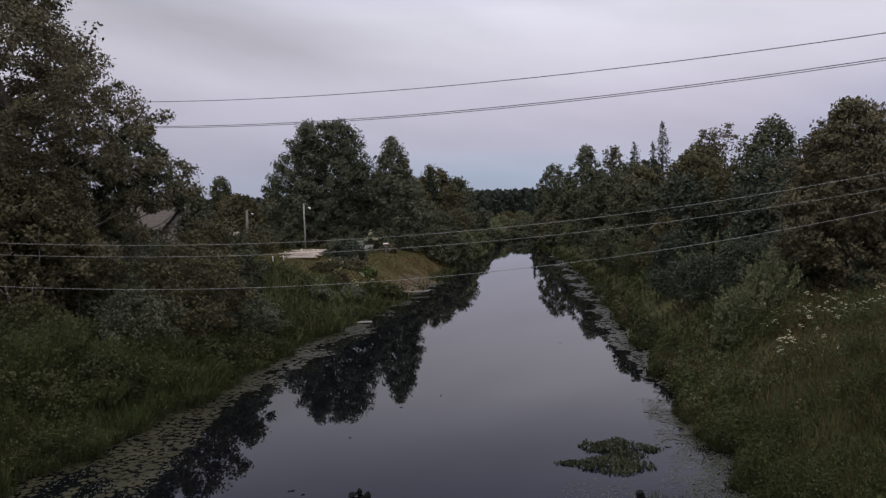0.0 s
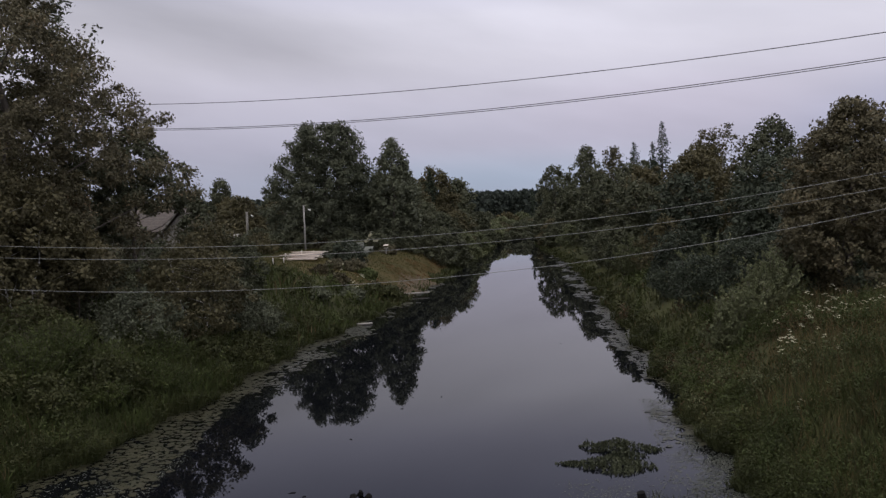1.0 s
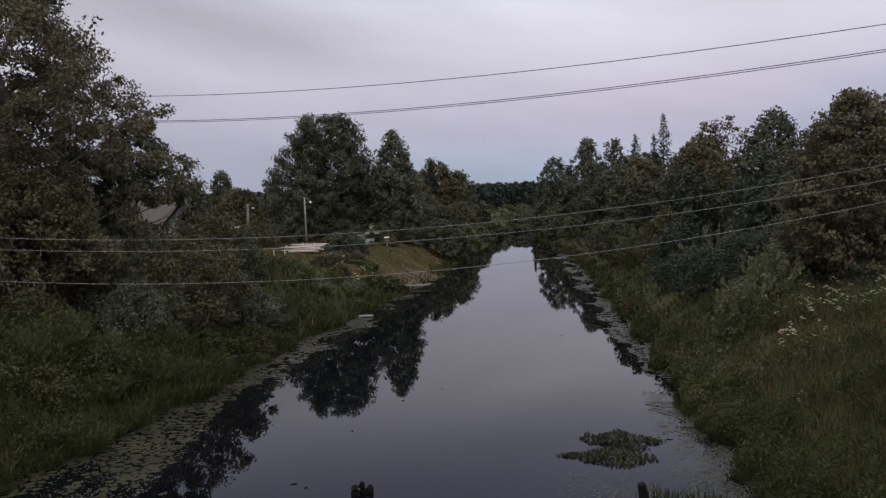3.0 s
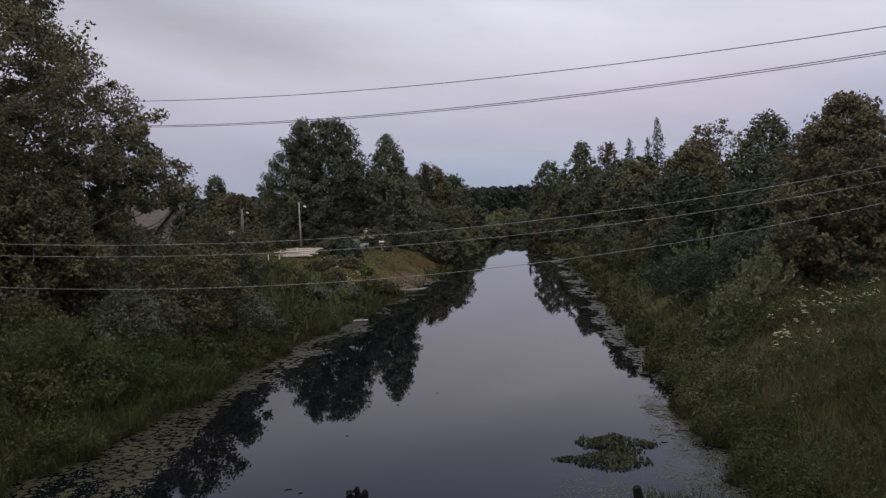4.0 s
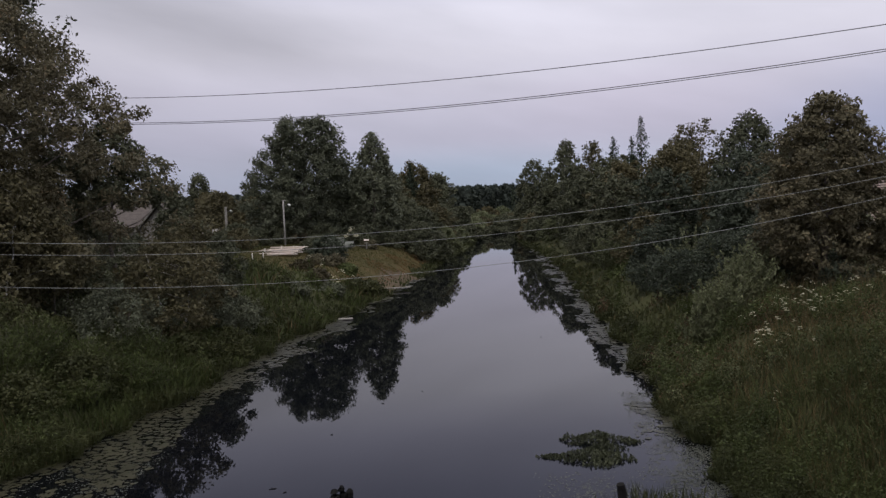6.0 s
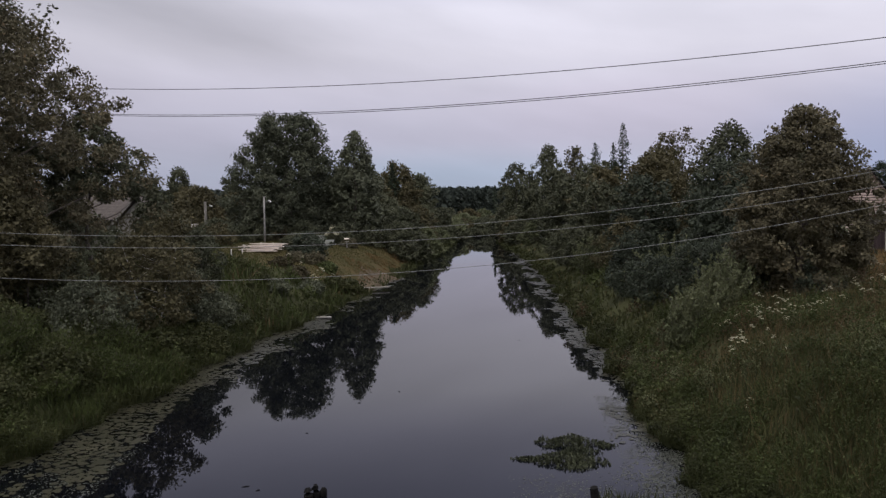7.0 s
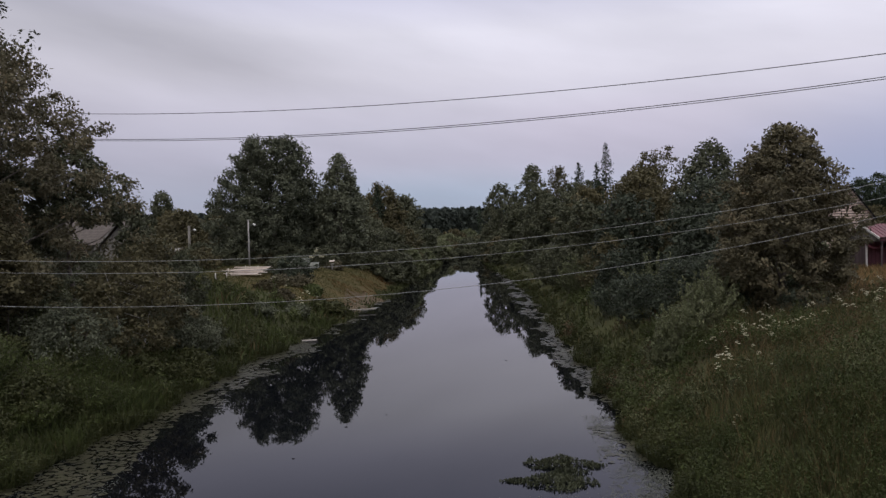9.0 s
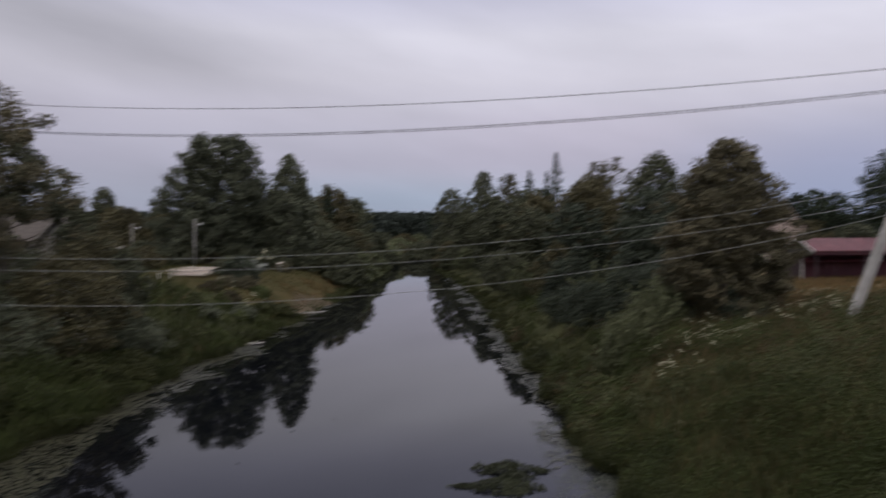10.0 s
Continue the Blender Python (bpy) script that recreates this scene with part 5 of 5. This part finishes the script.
for x, y, h in ((-15.6, 65.7, 0.62), (-14.95, 67.2, 0.55), (-16.6, 75.5, 0.4), (-15.0, 76.2, 0.5), (-13.9, 77.2, 0.4), (-11.6, 78.4, 0.4)):
    stake(x, y, h)


def plank(m, ln, w, label, mat):
    bm = box(bmesh.new(), -ln / 2, -w / 2, -0.01, ln / 2, w / 2, 0.07, 0.012)
    me = bpy.data.meshes.new("plank")
    bm.to_mesh(me)
    bm.free()
    me.materials.append(mat)
    ob = new("plank", me)
    ob.matrix_basis = m
    tagged(ob, label, "plank")


plank(pose(-3.2, 66.9, float(land(-3.9, 66.9)) * 0.5 + 0.12, 0, 0, 12), 3.6, 0.35, "pale wet plank lying at the water's edge", M_GREYWOOD)
plank(pose(-5.75, 50.9, 0.03, 0, 0, 8), 1.05, 0.4, "pale weathered plank floating among lily pads", M_GREYWOOD)


def garden_tunnel(m, ln, r, label):
    t = thing("garden_cover", m, label, "garden cover")
    v, f, k = [], [], 9
    for i, x in enumerate(np.linspace(-ln / 2, ln / 2, 8)):
        for j in range(k):
            a = math.pi * j / (k - 1)
            q = r * (1 + 0.03 * math.sin(3 * i + j))
            v.append((x, q * math.cos(a), q * 0.75 * math.sin(a)))
        if i:
            f += [((i - 1) * k + j, (i - 1) * k + j + 1, i * k + j + 1, i * k + j) for j in range(k - 1)]
    child(link_mesh("film", v, f, M_FILM, True), t, "grey plastic film")
    for x in np.linspace(-ln / 2, ln / 2, 4):
        arc = [(x, (r + 0.02) * math.cos(a), (r + 0.02) * 0.75 * math.sin(a)) for a in np.linspace(0, math.pi, 9)]
        child(tubes("hoop", [(arc, [0.02] * 9, 5)], M_WIRE_PALE), t)


garden_tunnel(spot(-11.6, 86.0, 5), 4.2, 1.0, "low grey garden cover over a vegetable bed")
garden_tunnel(spot(-9.6, 81.5, 0), 3.4, 0.9, "low grey garden cover over a vegetable bed")
GARDEN = [(-9.6, 72.6, 2.2, 1.9, M_DEEP), (-11.2, 74.5, 1.7, 1.3, M_DARK), (-12.2, 88.5, 2.4, 2.0, M_DARK), (-8.0, 88.0, 2.0, 1.6, M_DARK), (-18.6, 88.0, 2.6, 2.2, M_DARK),
          (-22.0, 86.0, 2.8, 2.2, M_DARK), (-20.5, 80.0, 2.4, 2.0, M_OLIVE), (-4.6, 90.5, 2.6, 1.8, M_DARK), (-15.4, 89.5, 2.0, 1.6, M_RUST), (-6.4, 84.5, 0.9, 0.8, M_RUST),
          (-8.4, 66.5, 0.9, 0.9, M_RUST), (-10.0, 66.0, 0.8, 0.8, M_RUST), (-7.0, 65.5, 0.8, 0.7, M_WEED), (-24.5, 78.0, 3.4, 2.4, M_DARK)]
for k, (x, y, h, r, mat) in enumerate(GARDEN):
    bush("garden_bush", spot(x, y), "rounded garden bush beside the lawn", 360 + k, h, r, mat, clumps=int(60 + 14 * h), per=36, leaf=0.29, spread=0.4, group="garden bushes")
for x, y, s in ((-9.0, 90.0, 1.6), (-8.6, 90.3, 1.5), (-8.8, 89.6, 1.4)):
    copy_thing(second, spot(x, y, 30) @ Matrix.Scale(s * 1.5, 4))


def stump_post(x, y):
    s = thing("bird_table", spot(x, y), "small pale wooden bird table on a post", "bird table")
    v, f = tube([(0, 0, -0.2), (0, 0, 0.75)], [0.07, 0.06], 7)
    child(link_mesh("post", v, f, M_GREYWOOD, True), s)
    part("tray", box(bmesh.new(), -0.25, -0.2, 0.75, 0.25, 0.2, 0.82, 0.02), M_GREYWOOD, s)
    part("roof", roof_slab(-0.28, 0.28, -0.25, 1.05, 0.22, 1.16, 0.03), M_SAND, s)


stump_post(-6.6, 83.2)


def flowering_shrub(m, seed):
    """A garden shrub with a few round white flower heads."""
    rng = np.random.default_rng(seed)
    shrub = thing("flowering_shrub", m, "garden shrub with round white flower heads", "shrub")
    bars = []
    for k in range(9):
        a, r = k * 2.4, 0.9 * (k / 9) ** 0.5
        e = np.array([r * math.cos(a), 0.6 * r * math.sin(a) - 0.2, rng.uniform(1.15, 2.0)])
        bars.append(([(0.1 * math.cos(a), 0.1 * math.sin(a), 0), tuple(e * 0.6 + [0, 0, 0.1]), tuple(e)], [0.02, 0.014, 0.008], 4))
        d = rng.normal(size=(46, 3))
        d /= np.linalg.norm(d, axis=1, keepdims=True)
        child(quad_mesh("flower_head", leaf_quads(rng, e + d * 0.15, 0.13, None, 0, 0.9, d), M_FLOWER), shrub)
    child(tubes("stem", bars, M_BARK), shrub)
    p = np.stack([rng.normal(0, 0.5, 420), rng.normal(0, 0.35, 420), rng.uniform(0.05, 1.6, 420)], -1)
    child(quad_mesh("leaves", leaf_quads(rng, p, 0.2, None, 0, 0.55), M_DARK), shrub)


flowering_shrub(spot(-8.7, 86.2), 480)

# ---- trees behind the gardens and the barn ----
def plant_background(places, first):
    """Dense trees further off: x, y, height, radius and leaf of each."""
    for k, (x, y, h, r, mat) in enumerate(places):
        leafy_tree("background_tree", spot(x, y), "dark leafy tree behind the gardens", first + k, h, r, mat, base=0.0, clumps=110, per=34, leaf=0.28 + y * 0.0022, spread=0.95,
                   lobes=0.34, group="trees behind the gardens", profile=((0, 0.9), (0.3, 1.0), (0.6, 0.88), (0.85, 0.6), (1, 0.25)))


plant_background([
    (-40, 112, 8.2, 3.6, M_DARK), (-34.5, 118, 8.0, 3.8, M_OLIVE), (-30.5, 110, 7.6, 3.4, M_OLIVE), (-45, 124, 9.2, 4, M_DARK), (-37, 104, 6.0, 3.2, M_OLIVE),
    (-28, 122, 8.4, 4, M_DARK), (-24.5, 108, 6.6, 3.2, M_OLIVE), (-52, 116, 9, 4, M_OLIVE), (-60, 110, 10, 4.4, M_DARK), (-22, 124, 9, 4, M_DARK),
    (-15, 118, 8, 4, M_DARK), (-33, 94, 5.0, 2.8, M_OLIVE), (-36, 86, 6.0, 3.0, M_OLIVE), (-39, 76, 8.0, 3.4, M_OLIVE), (-34, 64, 7.0, 3.0, M_DARK),
    (-47, 88, 9, 3.8, M_DARK),
], 400)
plant_background([
    (-28, 60, 6.4, 2.6, M_DARK), (-43, 62, 10, 4.0, M_DARK), (-36, 52, 12, 4.4, M_DARK), (-9, 122, 9, 3.8, M_DARK), (-4.5, 138, 9.5, 3.6, M_OLIVE),
    (66, 100, 5.2, 3.6, M_DARK), (73, 104, 6.5, 3.8, M_OLIVE), (80, 102, 6.0, 3.8, M_DARK), (88, 100, 7, 4, M_DARK), (60, 112, 6, 4, M_DARK),
    (97, 104, 8, 4, M_DARK), (46, 90, 8.5, 3.8, M_DARK), (50, 104, 10, 4, M_DARK), (44, 116, 11, 4.2, M_DARK), (41, 82, 8, 3.4, M_OLIVE),
    (108, 112, 9, 4.4, M_DARK),
], 416)
for k, (x, y, h, r) in enumerate(((75.5, 110, 11.2, 3.0), (79.3, 111, 12.0, 3.2), (82.5, 110, 11.6, 3.2), (67.6, 80.5, 14.6, 3.4), (71.5, 84, 13.5, 3.4))):
    leafy_tree("pine", spot(x, y), "dark pine with an open crown behind the barn", 450 + k, h, r, M_NEEDLE, base=0.35, clumps=120, per=46, leaf=0.46, spread=0.85, slim=0.35,
               group="pines behind the barn")
spruce("far_spruce", spot(26.0, 205.0), "thin lone spruce standing at the river bend", 460, 11.8, 1.5, leaf=0.5, whorls=22, thin=0.5)


# ---- short grass on the lawn and dry grass on the field ----
def turf(name, label, seed, n, x0, x1, y0, y1, mat, tall, wide, test):
    rng = np.random.default_rng(seed)
    x, y = rng.uniform(x0, x1, n), rng.uniform(y0, y1, n)
    ok = test(x, y) & (rng.uniform(-1, 1, n) < 0.75 + 0.6 * np.sin(x * 0.8 + 0.7 * np.sin(y * 0.5)) * np.sin(y * 0.6))
    x, y = x[ok], y[ok]
    z, n = land(x, y), len(x)
    h, a = tall * rng.uniform(0.4, 1.3, n), rng.uniform(0, 6.283, n)
    side = np.stack([np.cos(a), np.sin(a), 0 * a], -1) * wide
    base = np.stack([x, y, z - 0.03], -1)
    top = base + np.stack([rng.normal(0, 0.3, n) * h, rng.normal(0, 0.3, n) * h, h], -1)
    tagged(quad_mesh(name, np.stack([base - side, base + side, top], 1), mat), label, "grass", kind="stuff")


turf("lawn_grass", "short mown grass on the garden slope", 470, 64000, -25, 1, 58, 94, M_TURF, 0.13, 0.035, lambda x, y: in_lawn(x, y) & (left_edge(y) - x > 1.8 + 1.2 * np.sin(y * 0.5)))
turf("lawn_grass", "thin brownish grass by the water", 471, 26000, -10, 1, 64, 92, M_SCORCHED, 0.12, 0.035, lambda x, y: in_lawn(x, y) & (left_edge(y) - x < 3.4 + 1.2 * np.sin(y * 0.7)) & (left_edge(y) - x > np.where(y < 78, 1.6, 0.3)))
turf("dry_field_grass", "dry ochre grass on the field before the barn", 472, 70000, 21, 56, 32, 62, M_OCHRE, 0.45, 0.03, lambda x, y: (x > 0.64 * y + 0.6 * np.sin(y * 0.9)))
turf("meadow_grass", "rusty seeding grass scattered through the meadow", 473, 22000, 9, 27, 15, 36, M_DRY, 0.85, 0.009, lambda x, y: (x > 0.45 * y + 0.8 * np.sin(y * 0.7)) & (np.hypot(x - 19.7, y - 34) > 2.5))
